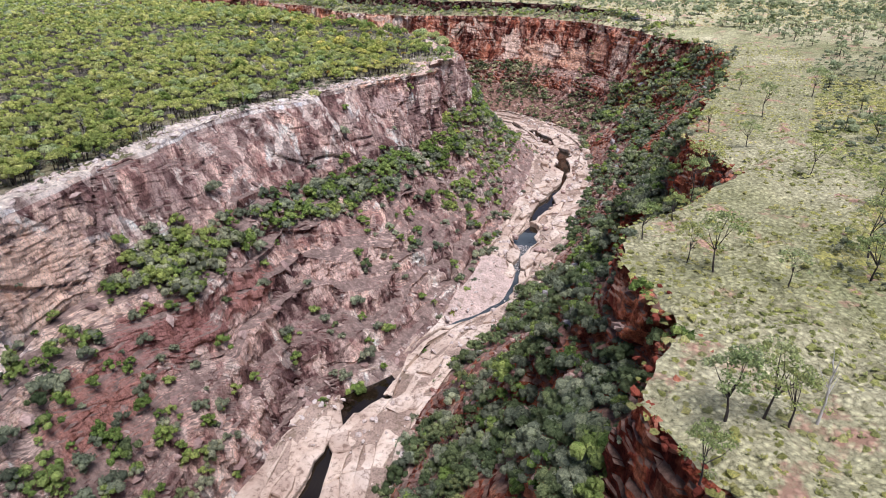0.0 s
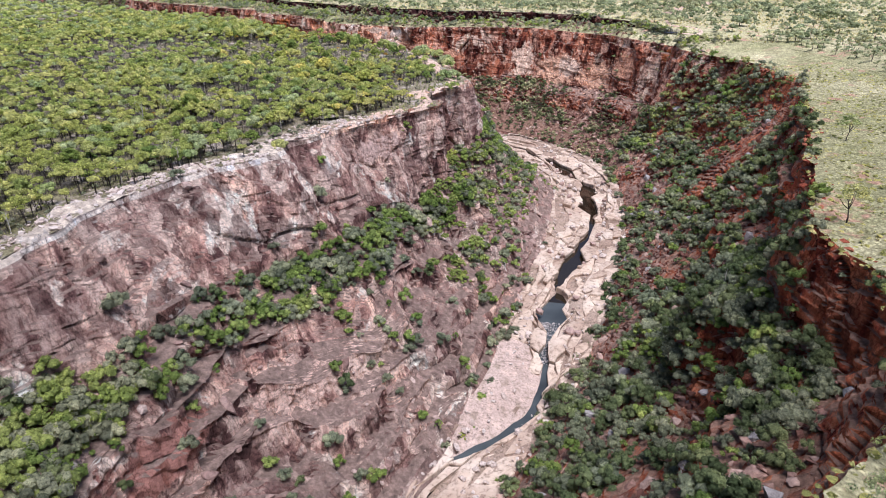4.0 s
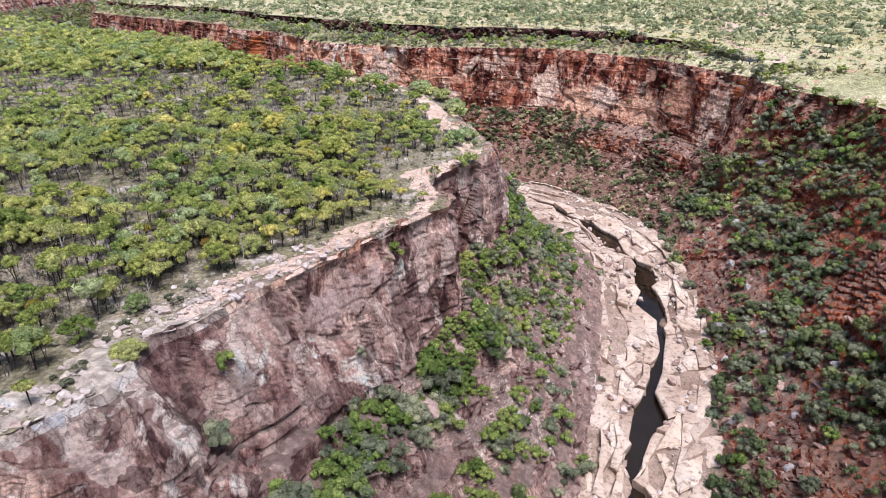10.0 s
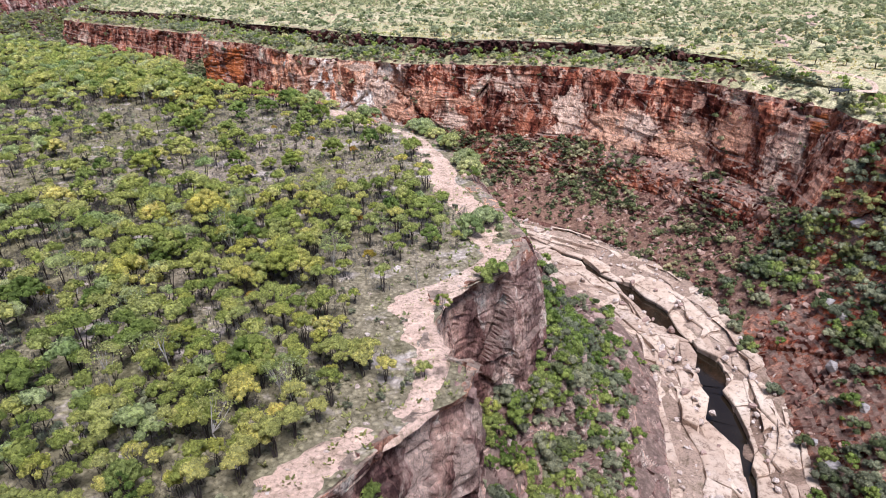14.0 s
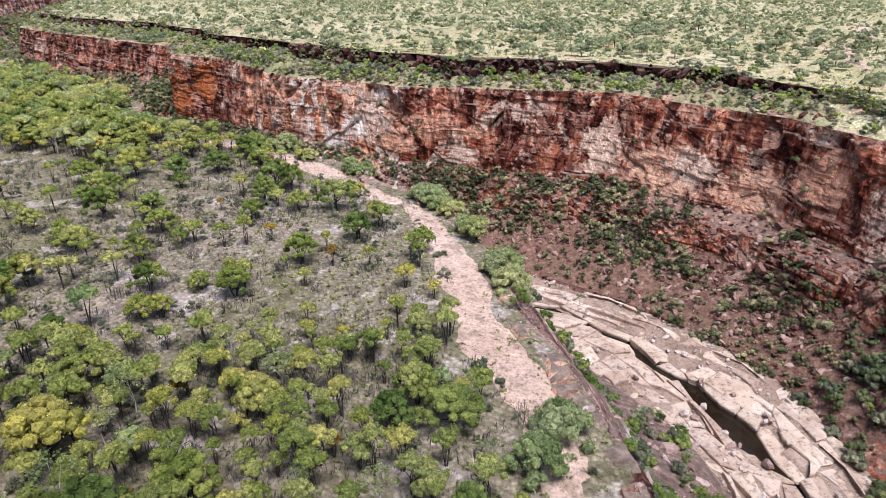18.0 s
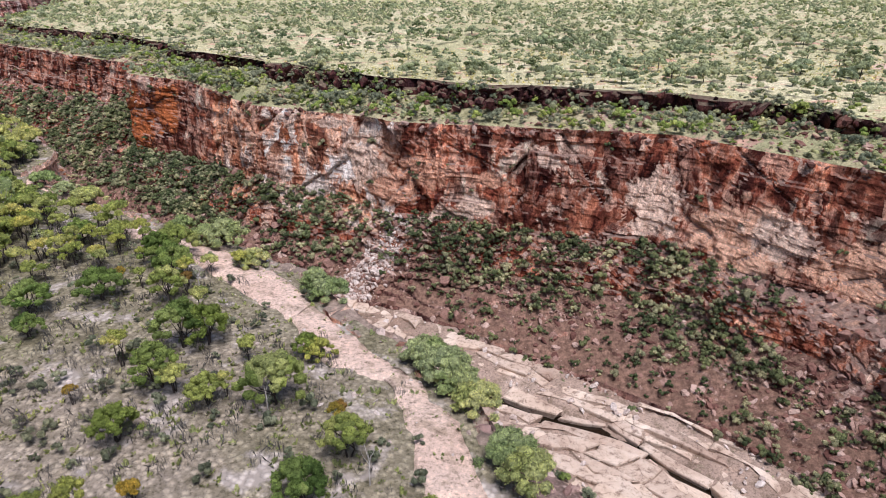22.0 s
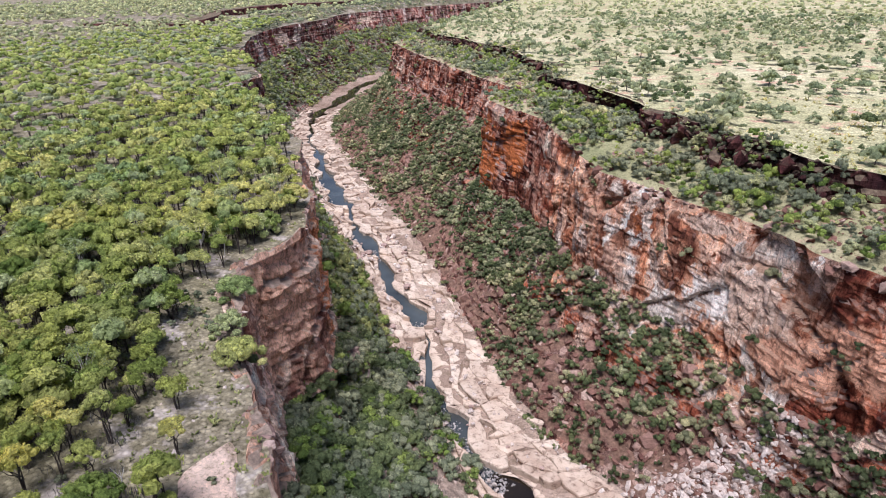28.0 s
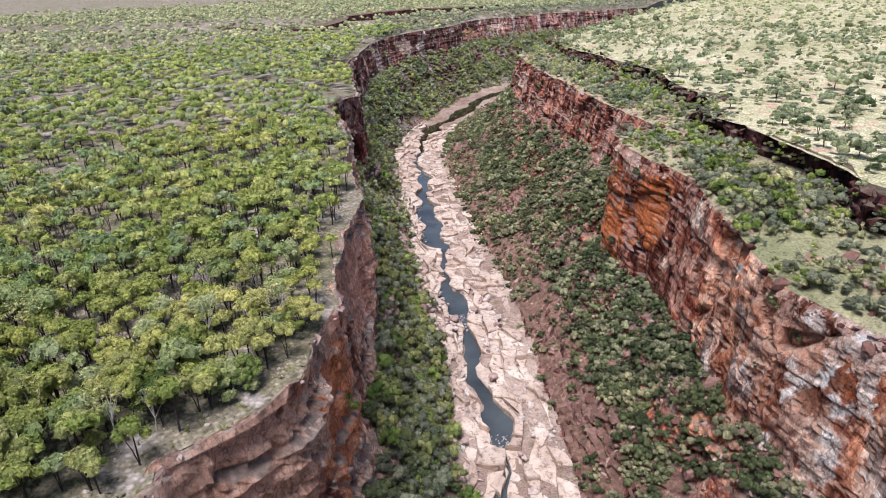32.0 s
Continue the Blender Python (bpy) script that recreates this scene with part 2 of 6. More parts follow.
    m.l.new(bent.outputs[2], fissure.inputs["Vector"])
    patch = m.ramp(m.noise(0.3, (1, 1, 0.7), 4, 0.6), [(0.42, (0,)), (0.56, (0.75,))])
    base = m.mix(patch, base, m.mix(1.0, base, m.ramp(fissure.outputs["Distance"], [(0.0, (0.16, 0.12, 0.11)), (0.05, (0.9, 0.88, 0.87)), (0.3, (1.12, 1.1, 1.08))]), "MULTIPLY"))
    grain = m.noise(2.4, (1, 1, 1.2), 12, 0.85)
    base = m.mix(0.9, base, m.ramp(grain, [(0.38, (0.2, 0.17, 0.17)), (0.46, (0.95, 0.95, 0.95)), (0.55, (1.1, 1.1, 1.1)), (0.63, (1.75, 1.7, 1.6))]), "MULTIPLY")
    soil = m.ramp(m.noise(0.8, (1, 1, 1), 9, 0.72), [(0.34, tuple(0.5 * f for f in flat)), (0.5, flat), (0.66, tuple(min(1, f * 1.7) for f in flat))])
    base = m.mix(m.slope(0.62, 0.86), base, soil)
    flute = m.noise(1.1, (1, 1, 0.12), 6, 0.6)
    m.bump(m.mix(0.25, m.mix(0.3 * bedding, grain, beds), flute), 1.0, 0.75)
    return m.done(base)


CREAM, FLESH, RUST = (0.76, 0.56, 0.43), (0.68, 0.37, 0.24), (0.50, 0.16, 0.055)
WALL_SCARS = [((43, 390, 31), (8, 10), CREAM), ((56, 374, 30), (13, 9), (0.76, 0.46, 0.31)), ((62, 369, 32), (8, 5), CREAM), ((75, 357, 27), (11, 10), (0.76, 0.46, 0.31)), ((82, 345, 36), (8, 6), FLESH), ((16, 399, 41), (2.2, 4), CREAM), ((18, 396, 28), (2, 4), CREAM),
              ((0, 403, 27), (6, 4), CREAM), ((4, 404, 34), (6, 2.5), FLESH), ((-31, 419, 34), (10, 8), CREAM), ((-38, 424, 31), (6, 5), (0.88, 0.80, 0.72)), ((-45, 425, 25), (6, 4), (0.86, 0.74, 0.64)), ((-14, 409, 34), (9, 5), FLESH), ((-41, 426, 44), (6, 1.6), CREAM), ((-24, 411, 28), (9, 4), FLESH)]
WALL_SCARS += [((-33, 405, 10), (5, 9), CREAM), ((95, 321, 43), (3, 4), RUST), ((-121, 482, 30), (13, 15), RUST), ((-106, 473, 38), (8, 10), RUST), ((-100, 470, 36), (2.5, 5), FLESH), ((-62, 436, 40), (6, 5), FLESH), ((-54, 432, 41), (3, 4), RUST)]
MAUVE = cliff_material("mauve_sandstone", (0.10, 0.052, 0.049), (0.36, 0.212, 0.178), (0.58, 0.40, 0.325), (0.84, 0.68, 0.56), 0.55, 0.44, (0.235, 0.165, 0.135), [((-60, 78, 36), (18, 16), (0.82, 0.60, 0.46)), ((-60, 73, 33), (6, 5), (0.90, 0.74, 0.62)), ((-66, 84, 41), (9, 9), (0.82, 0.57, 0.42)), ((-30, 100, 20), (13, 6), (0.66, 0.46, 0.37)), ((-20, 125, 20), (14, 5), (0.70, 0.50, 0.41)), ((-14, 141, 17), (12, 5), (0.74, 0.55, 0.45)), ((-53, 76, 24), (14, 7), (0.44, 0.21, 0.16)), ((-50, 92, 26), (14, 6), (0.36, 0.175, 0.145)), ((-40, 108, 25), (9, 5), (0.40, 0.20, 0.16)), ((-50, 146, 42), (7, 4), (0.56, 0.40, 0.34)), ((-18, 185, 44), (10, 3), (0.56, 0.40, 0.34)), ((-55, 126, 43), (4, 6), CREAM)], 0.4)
ORANGE = cliff_material("orange_sandstone", (0.19, 0.078, 0.062), (0.62, 0.33, 0.225), (0.80, 0.50, 0.345), (0.90, 0.70, 0.55), 0.50, 0.39, (0.36, 0.27, 0.21), [((-106, 388, 40), (14, 12), (0.86, 0.55, 0.40)), ((-124, 408, 38), (12, 12), (0.84, 0.50, 0.36)), ((-82, 357, 38), (6, 8), (0.80, 0.56, 0.46)), ((-88, 366, 40), (13, 14), (0.82, 0.52, 0.37)), ((-97, 384, 36), (11, 12), (0.70, 0.30, 0.15))], 0.25)
AMBER = cliff_material("amber_sandstone", (0.12, 0.04, 0.027), (0.46, 0.185, 0.10), (0.72, 0.40, 0.245), (0.88, 0.72, 0.59), 0.535, 0.40, (0.40, 0.25, 0.17), WALL_SCARS, 0.32)
RED = cliff_material("red_sandstone", (0.062, 0.017, 0.013), (0.25, 0.07, 0.04), (0.52, 0.205, 0.115), (0.80, 0.56, 0.42), 0.575, 0.43, (0.24, 0.16, 0.125), WALL_SCARS, 0.72)
TALUS = cliff_material("dusty_pink_talus", (0.06, 0.027, 0.022), (0.19, 0.09, 0.07), (0.34, 0.19, 0.145), (0.60, 0.44, 0.36), 0.565, 0.45, (0.21, 0.125, 0.088), (), 0.5)
DEEP = cliff_material("deep_red_sandstone", (0.10, 0.021, 0.013), (0.36, 0.078, 0.042), (0.56, 0.175, 0.08), (0.56, 0.25, 0.14), 0.6, 0.41, (0.26, 0.155, 0.11), (), 0.3)
FAR_RED = cliff_material("maroon_sandstone", (0.05, 0.018, 0.018), (0.17, 0.055, 0.046), (0.34, 0.14, 0.11), (0.74, 0.58, 0.50), 0.55, 0.45, (0.16, 0.145, 0.10), [((-340, 562, 42), (9, 7), CREAM), ((-404, 640, 42), (12, 6), CREAM), ((-452, 750, 40), (22, 5), FLESH), ((-480, 800, 42), (26, 6), CREAM)], 0.4)
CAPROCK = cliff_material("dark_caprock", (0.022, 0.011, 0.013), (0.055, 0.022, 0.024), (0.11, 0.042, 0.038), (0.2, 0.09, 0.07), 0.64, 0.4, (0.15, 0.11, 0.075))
BLEACHED = cliff_material("bleached_rim_rock", (0.28, 0.20, 0.165), (0.58, 0.46, 0.375), (0.74, 0.635, 0.535), (0.86, 0.78, 0.69), 0.52, 0.37, (0.62, 0.515, 0.41))


def ground_material(name, stops, bare, bare_at, tufts=0.0, drier=None):
    m = Nodes(name, 0.95)
    big = m.noise(0.03, (1, 1, 1), 5, 0.6)
    col = m.ramp(big, stops)
    clump = m.noise(0.4, (1, 1, 1), 6, 0.7)
    col = m.mix(0.85, col, m.ramp(clump, [(0.38, (0.62, 0.62, 0.56)), (0.48, (1, 1, 1)), (0.56, (1.05, 1.05, 1.05)), (0.64, (1.3, 1.28, 1.25))]), "MULTIPLY")
    fine = m.noise(2.2, (1, 1, 1), 10, 0.78)
    col = m.mix(0.95, col, m.ramp(fine, [(0.38, (0.42, 0.42, 0.38)), (0.48, (1, 1, 1)), (0.56, (1.1, 1.1, 1.1)), (0.64, (1.5, 1.48, 1.45))]), "MULTIPLY")
    col = m.mix(m.ramp(m.noise(0.16, (1, 1, 1), 6, 0.65), [(bare_at, (0,)), (bare_at + 0.07, (1,))]), col, bare)
    if drier:
        # the grass bleaches towards the north
        place = m.n.new("ShaderNodeSeparateXYZ")
        m.l.new(m.geo.outputs["Position"], place.inputs[0])
        ragged = m.n.new("ShaderNodeMath")
        ragged.operation, ragged.inputs[1].default_value = "MULTIPLY_ADD", 160.0
        m.l.new(big, ragged.inputs[0])
        m.l.new(place.outputs["Y"], ragged.inputs[2])
        col = m.mix(m.mask(ragged.outputs[0], 260.0, 400.0), m.mix(1.0, col, drier, "MULTIPLY"), col)
    if tufts:
        dots = m.n.new("ShaderNodeTexVoronoi")
        dots.inputs["Scale"].default_value = 1.0
        wavy = m.n.new("ShaderNodeMix")
        wavy.data_type, wavy.blend_type = "RGBA", "ADD"
        wavy.inputs[0].default_value = 0.7
        m.l.new(m.mapped((1.7, 1.7, 1.7)), wavy.inputs[6])
        m.l.new(fine, wavy.inputs[7])
        m.l.new(wavy.outputs[2], dots.inputs["Vector"])
        tuft_tone = m.ramp(dots.outputs["Distance"], [(0.12, (1.3, 1.3, 1.22)), (0.36, (1, 1, 1)), (0.62, (0.5, 0.49, 0.46))])
        col = m.mix(tufts, col, tuft_tone, "MULTIPLY")
        m.bump(m.mix(0.5, fine, tuft_tone), 0.8, 0.4)
    else:
        m.bump(fine, 0.8, 0.4)
    return m.done(col)


SCRUB = ground_material("scrub_soil", [(0.3, (0.19, 0.175, 0.09)), (0.5, (0.26, 0.225, 0.15)), (0.7, (0.34, 0.28, 0.22))], (0.47, 0.405, 0.35), 0.55, 0.6)
STRAW = ground_material("straw_grass", [(0.3, (0.27, 0.265, 0.13)), (0.5, (0.35, 0.325, 0.18)), (0.7, (0.45, 0.41, 0.255))], (0.40, 0.245, 0.165), 0.57, 0.6, (1.58, 1.56, 1.66))
SLOPE_SOIL = ground_material("stony_slope_soil", [(0.3, (0.25, 0.25, 0.125)), (0.5, (0.35, 0.315, 0.18)), (0.7, (0.45, 0.35, 0.24))], (0.50, 0.31, 0.225), 0.58)
TRAIL = ground_material("pink_trail_dirt", [(0.3, (0.50, 0.34, 0.255)), (0.5, (0.60, 0.435, 0.34)), (0.7, (0.66, 0.525, 0.43))], (0.50, 0.38, 0.29), 0.64)
SAND = ground_material("wet_pink_sand", [(0.3, (0.38, 0.28, 0.23)), (0.5, (0.50, 0.38, 0.32)), (0.7, (0.52, 0.42, 0.36))], (0.42, 0.32, 0.27), 0.66)


def slab_material():
    m = Nodes("pink_river_stone", 0.8)
    col = m.ramp(m.noise(0.12, (1, 1, 1), 6, 0.6), [(0.3, (0.40, 0.295, 0.225)), (0.5, (0.55, 0.44, 0.345)), (0.7, (0.67, 0.575, 0.475))])
    info = m.n.new("ShaderNodeObjectInfo")
    col = m.mix(0.5, col, m.ramp(info.outputs["Random"], [(0.0, (0.75, 0.70, 0.68)), (1.0, (1.12, 1.08, 1.05))]), "MULTIPLY")
    col = m.mix(0.6, col, m.ramp(m.geo.outputs["Random Per Island"], [(0.0, (0.68, 0.62, 0.60)), (0.5, (1, 1, 1)), (1.0, (1.12, 1.1, 1.06))]), "MULTIPLY")
    grain = m.noise(0.8, (1, 1, 1), 10, 0.74, 0.4)
    col = m.mix(0.85, col, m.ramp(grain, [(0.38, (0.36, 0.30, 0.28)), (0.48, (1, 1, 1)), (0.68, (1.22, 1.22, 1.22))]), "MULTIPLY")
    m.bump(grain, 0.7, 0.5)
    return m.done(col)


SLAB = slab_material()
# bed colour darker than the slabs, visible in the gaps between them
JOINT = ground_material("dark_bed_between_slabs", [(0.3, (0.22, 0.15, 0.11)), (0.5, (0.33, 0.24, 0.185)), (0.7, (0.43, 0.33, 0.26))], (0.20, 0.18, 0.11), 0.64)


def water_material(name, a, b):
    m = Nodes(name, 0.05)
    m.bsdf.inputs["Specular IOR Level"].default_value = 0.5
    col = m.ramp(m.noise(0.07, (1, 1, 1), 3), [(0.35, a), (0.65, b)])
    m.bump(m.noise(1.5, (1, 1, 1), 3), 0.05, 0.05)
    return m.done(col)


WATER = water_material("dark_pool_water", (0.010, 0.006, 0.003), (0.022, 0.016, 0.010))
# lighter grey base colour imitates the sky reflected in open pools
SKY_WATER = water_material("sky_tinted_pool_water", (0.034, 0.038, 0.038), (0.075, 0.085, 0.085))


def leaf_material(name, a, b, c):
    m = Nodes(name, 0.65)
    info = m.n.new("ShaderNodeObjectInfo")
    cell = m.n.new("ShaderNodeTexVoronoi")
    cell.inputs["Scale"].default_value = 0.3
    m.l.new(m.mapped((1, 1, 0.05)), cell.inputs["Vector"])
    part = m.n.new("ShaderNodeSeparateXYZ")
    m.l.new(cell.outputs["Color"], part.inputs[0])
    col = m.ramp(part.outputs["X"], [(0.0, a), (0.5, b), (1.0, c)])
    col = m.mix(0.6, col, m.ramp(m.noise(0.035, (1, 1, 0), 3), [(0.35, (0.75, 0.85, 0.8)), (0.65, (1.2, 1.1, 1.0))]), "MULTIPLY")
    col = m.mix(0.8, col, m.ramp(info.outputs["Random"], [(0.0, (0.72, 0.78, 0.8)), (0.5, (1, 1, 1)), (1.0, (1.3, 1.15, 0.95))]), "MULTIPLY")
    col = m.mix(1.0, col, m.ramp(m.geo.outputs["Random Per Island"], [(0.0, (0.62, 0.65, 0.64)), (0.5, (1.0, 1.0, 1.0)), (1.0, (1.45, 1.42, 1.32))]), "MULTIPLY")
    # noise colours the crown: its dark end imitates shaded gaps between leaves
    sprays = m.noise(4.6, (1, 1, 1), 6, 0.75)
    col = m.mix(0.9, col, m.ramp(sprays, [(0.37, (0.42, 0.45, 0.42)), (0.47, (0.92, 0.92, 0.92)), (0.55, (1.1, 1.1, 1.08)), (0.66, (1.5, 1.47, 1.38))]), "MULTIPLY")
    m.bump(sprays, 1.0, 0.5)
    back = m.n.new("ShaderNodeBsdfTranslucent")
    m.l.new(col, back.inputs["Color"])
    both = m.n.new("ShaderNodeMixShader")
    both.inputs[0].default_value = 0.3
    m.l.new(m.bsdf.outputs[0], both.inputs[1]), m.l.new(back.outputs[0], both.inputs[2])
    m.l.new(both.outputs[0], m.n["Material Output"].inputs["Surface"])
    return m.done(col)


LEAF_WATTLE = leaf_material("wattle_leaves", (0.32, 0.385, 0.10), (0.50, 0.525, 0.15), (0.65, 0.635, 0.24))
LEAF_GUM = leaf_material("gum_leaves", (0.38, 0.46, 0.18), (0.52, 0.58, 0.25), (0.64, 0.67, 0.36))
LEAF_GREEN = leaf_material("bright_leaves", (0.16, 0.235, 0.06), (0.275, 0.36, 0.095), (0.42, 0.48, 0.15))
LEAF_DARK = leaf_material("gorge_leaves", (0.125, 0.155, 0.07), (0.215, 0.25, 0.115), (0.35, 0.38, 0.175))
# gorge leaf colours at about 0.7, shade included in the colour
LEAF_SHADE = leaf_material("shaded_gorge_leaves", (0.085, 0.105, 0.05), (0.15, 0.175, 0.082), (0.26, 0.28, 0.13))
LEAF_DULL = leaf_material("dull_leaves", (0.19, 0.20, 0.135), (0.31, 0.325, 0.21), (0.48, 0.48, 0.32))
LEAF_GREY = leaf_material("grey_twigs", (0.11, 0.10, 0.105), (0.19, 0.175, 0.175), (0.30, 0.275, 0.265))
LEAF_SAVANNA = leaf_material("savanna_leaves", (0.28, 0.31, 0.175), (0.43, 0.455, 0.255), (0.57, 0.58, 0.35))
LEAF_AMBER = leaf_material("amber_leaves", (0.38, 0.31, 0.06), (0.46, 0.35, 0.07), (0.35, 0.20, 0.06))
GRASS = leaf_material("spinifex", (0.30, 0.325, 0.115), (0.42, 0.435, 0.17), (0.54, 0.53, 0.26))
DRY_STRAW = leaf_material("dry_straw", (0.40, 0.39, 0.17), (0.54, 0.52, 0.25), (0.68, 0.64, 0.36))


def bark_material(name, a, b):
    m = Nodes(name, 0.9)
    return m.done(m.ramp(m.noise(3, (1, 1, 0.3), 5), [(0.35, a), (0.65, b)]))


BARK = bark_material("dark_bark", (0.035, 0.028, 0.024), (0.10, 0.08, 0.07))
PALE_BARK = bark_material("pale_bark", (0.40, 0.36, 0.32), (0.6, 0.56, 0.5))

# ---- plan of the gorge: matching stations down the stream ----
STREAM = [(-32, 20), (-23, 70), (-17, 102), (-3, 121), (11, 140), (22, 170), (36, 201), (49, 234), (56, 266), (53, 292), (44, 312), (28, 337), (2, 357), (-30, 374), (-54, 389),
          (-81, 403), (-108, 424), (-139, 447), (-172, 469), (-204, 492), (-248, 525), (-295, 562), (-333, 611), (-368, 672), (-395, 745), (-405, 850), (-417, 990)]
BED_W = [(-48, 20), (-36, 74), (-27, 101), (-12, 116), (2, 143), (13, 172), (24, 206), (34, 238), (40, 268), (39, 289), (33, 304), (17, 326), (-7, 345), (-38, 366), (-61, 382),
          (-89, 401), (-113, 416), (-140, 437), (-174, 459), (-208, 483), (-254, 514), (-302, 550), (-345, 604), (-383, 668), (-412, 745), (-421, 850), (-422, 990)]
BED_E = [(-17, 18), (-10, 70), (-4, 96), (6, 116), (24, 146), (37, 172), (48, 200), (58, 229), (66, 262), (68, 292), (62, 319), (44, 343), (18, 364), (-15, 388), (-40, 399),
          (-64, 408), (-92, 428), (-118, 450), (-151, 476), (-187, 500), (-234, 532), (-287, 574), (-320, 619), (-353, 677), (-376, 745), (-389, 845), (-412, 990)]
# rims: station, x, y
RIM_W = [(0, -70, 20), (1, -64.5, 70), (1.5, -62, 86), (2, -58.5, 100), (2.5, -54.5, 114), (3, -51.5, 127), (3.5, -47, 139), (4, -42.5, 148), (4.3, -37, 152), (4.45, -33.5, 156), (4.6, -32.5, 165), (5, -26.5, 172.5), (5.5, -16, 187), (6, -8, 200),
         (6.15, -2, 203), (6.3, -2, 208), (6.4, -6, 211), (6.7, -4, 222), (7, 3, 228), (7.3, 7, 235), (8, 5, 250), (9, 1, 266), (10, -1, 281), (11, -8, 296), (12, -20.5, 312), (12.5, -27.5, 321), (13, -37, 328)]
RIM_W += [(14, -56, 341), (15, -74, 351), (15.6, -88, 362), (16, -90, 375), (16.4, -98, 386), (17, -119, 401), (17.3, -129, 412), (18, -152, 425), (19, -188, 447), (19.6, -215, 458), (20, -226, 478),
          (21, -300, 524), (22, -360, 580), (22.4, -386, 610), (23, -410, 652), (23.7, -428, 712), (24, -450, 745), (24.3, -464, 775), (25, -462, 868), (26, -426, 1000)]
RIM_E = [(0, 8, -15), (0.7, 20, 27), (1, 16, 39), (1.5, 22, 50), (2, 22, 58), (2.4, 20, 65), (3, 25, 74), (3.4, 33, 81), (4, 48, 95), (4.5, 48, 107), (5, 47, 118), (6, 61, 147), (7, 84, 188), (8, 103, 232),
         (9, 106, 275), (9.6, 99, 296), (10, 95, 311), (10.3, 97, 320), (11, 78, 358), (12, 46, 390), (13, 8, 402), (13.5, -8, 408), (14, -23, 414.5), (14.5, -36, 424), (15, -49, 431)]
RIM_E += [(15.5, -57, 434), (16, -68, 438), (16.6, -83, 453), (17, -96, 467), (17.3, -122, 482), (17.45, -126, 489), (17.55, -124, 504), (18, -141, 513), (19, -165, 530), (20, -200, 552), (21, -258, 597), (22, -275, 640),
          (23, -305, 690), (24, -330, 757), (25, -352, 840), (26, -408, 1000)]
CAP_E = [(26, -20), (35, 28), (40, 50), (44, 68), (64, 88), (66, 110), (80, 136), (104, 178), (122, 225), (124, 280), (106, 322), (87, 372), (58, 402), (14, 418), (-18, 430),
          (-46, 451), (-76, 473), (-106, 499), (-130, 526), (-166, 558), (-206, 583), (-262, 630), (-270, 668), (-290, 705), (-310, 757), (-332, 836), (-398, 1003)]
RIM_W_Z = [52, 52, 52, 52, 51.5, 51, 50, 49.5, 49, 49, 49, 49, 49, 49, 49, 49, 49.5, 50, 50, 50, 50, 50, 50, 50, 50, 50, 50]
RIM_E_Z = [53, 53, 53, 53, 53, 53, 53, 52.5, 51, 49.5, 48.5, 48.5, 48.5, 48.0, 46.6, 46.2, 46.8, 48.5, 48.5, 48.5, 49, 49, 49, 49, 49, 49, 49]
CAP_BASE = [53.5, 53.5, 53.5, 53.5, 53.5, 53.5, 53.5, 53.4, 53.2, 52.8, 52.9, 51.2] + [50.3] * 15
CAP_TOP = [53.6, 53.6, 53.6, 53.6, 53.6, 53.6, 53.6, 53.5, 53.3, 53.0, 53.2, 54.0, 54.6] + [54.8] * 14


def stations(step_near, step_far):
    """Parameters along the gorge, dense where it is passed closely."""
    ts = []
    for k in range(len(STREAM) - 1):
        span = max(math.dist(line[k], line[k + 1]) for line in (STREAM, BED_W, CAP_E))
        step = step_near if k < 18 else step_near * 1.6 if k < 21 else step_far
        ts.extend(k + np.arange(max(2, int(span / step))) / max(2, int(span / step)))
    return np.array(ts)


T = stations(0.66, 3.5)
stream, bed_w, bed_e, cap_e = (spline(c, T) for c in (STREAM, BED_W, BED_E, CAP_E))


def rim_line(rows, seed):
    """An angular rim: straight runs between its corners, roughened."""
    r = np.array(rows, float)
    p = np.stack([np.interp(T, r[:, 0], r[:, 1]), np.interp(T, r[:, 0], r[:, 2])], 1)
    q = np.column_stack([p, np.zeros(len(p))])
    return p + np.stack([fbm(q * 0.11, 4, seed), fbm(q * 0.11, 4, seed + 9)], 1) * 1.0


rim_w, rim_e = rim_line(RIM_W, 70), rim_line(RIM_E, 80)
cap_q = np.column_stack([cap_e, np.zeros(len(T))])
cap_e = cap_e + np.stack([fbm(cap_q * 0.06, 4, 90), fbm(cap_q * 0.06, 4, 95)], 1) * np.clip((T - 9) / 2, 0, 1)[:, None] * 2.4


def blend(table, t):
    """Profile rows (station, values...) interpolated along the gorge."""
    s = np.array([r[0] for r in table], float)
    v = np.array([r[1:] for r in table], float)
    return np.stack([np.interp(t, s, v[:, c]) for c in range(v.shape[1])], 1)


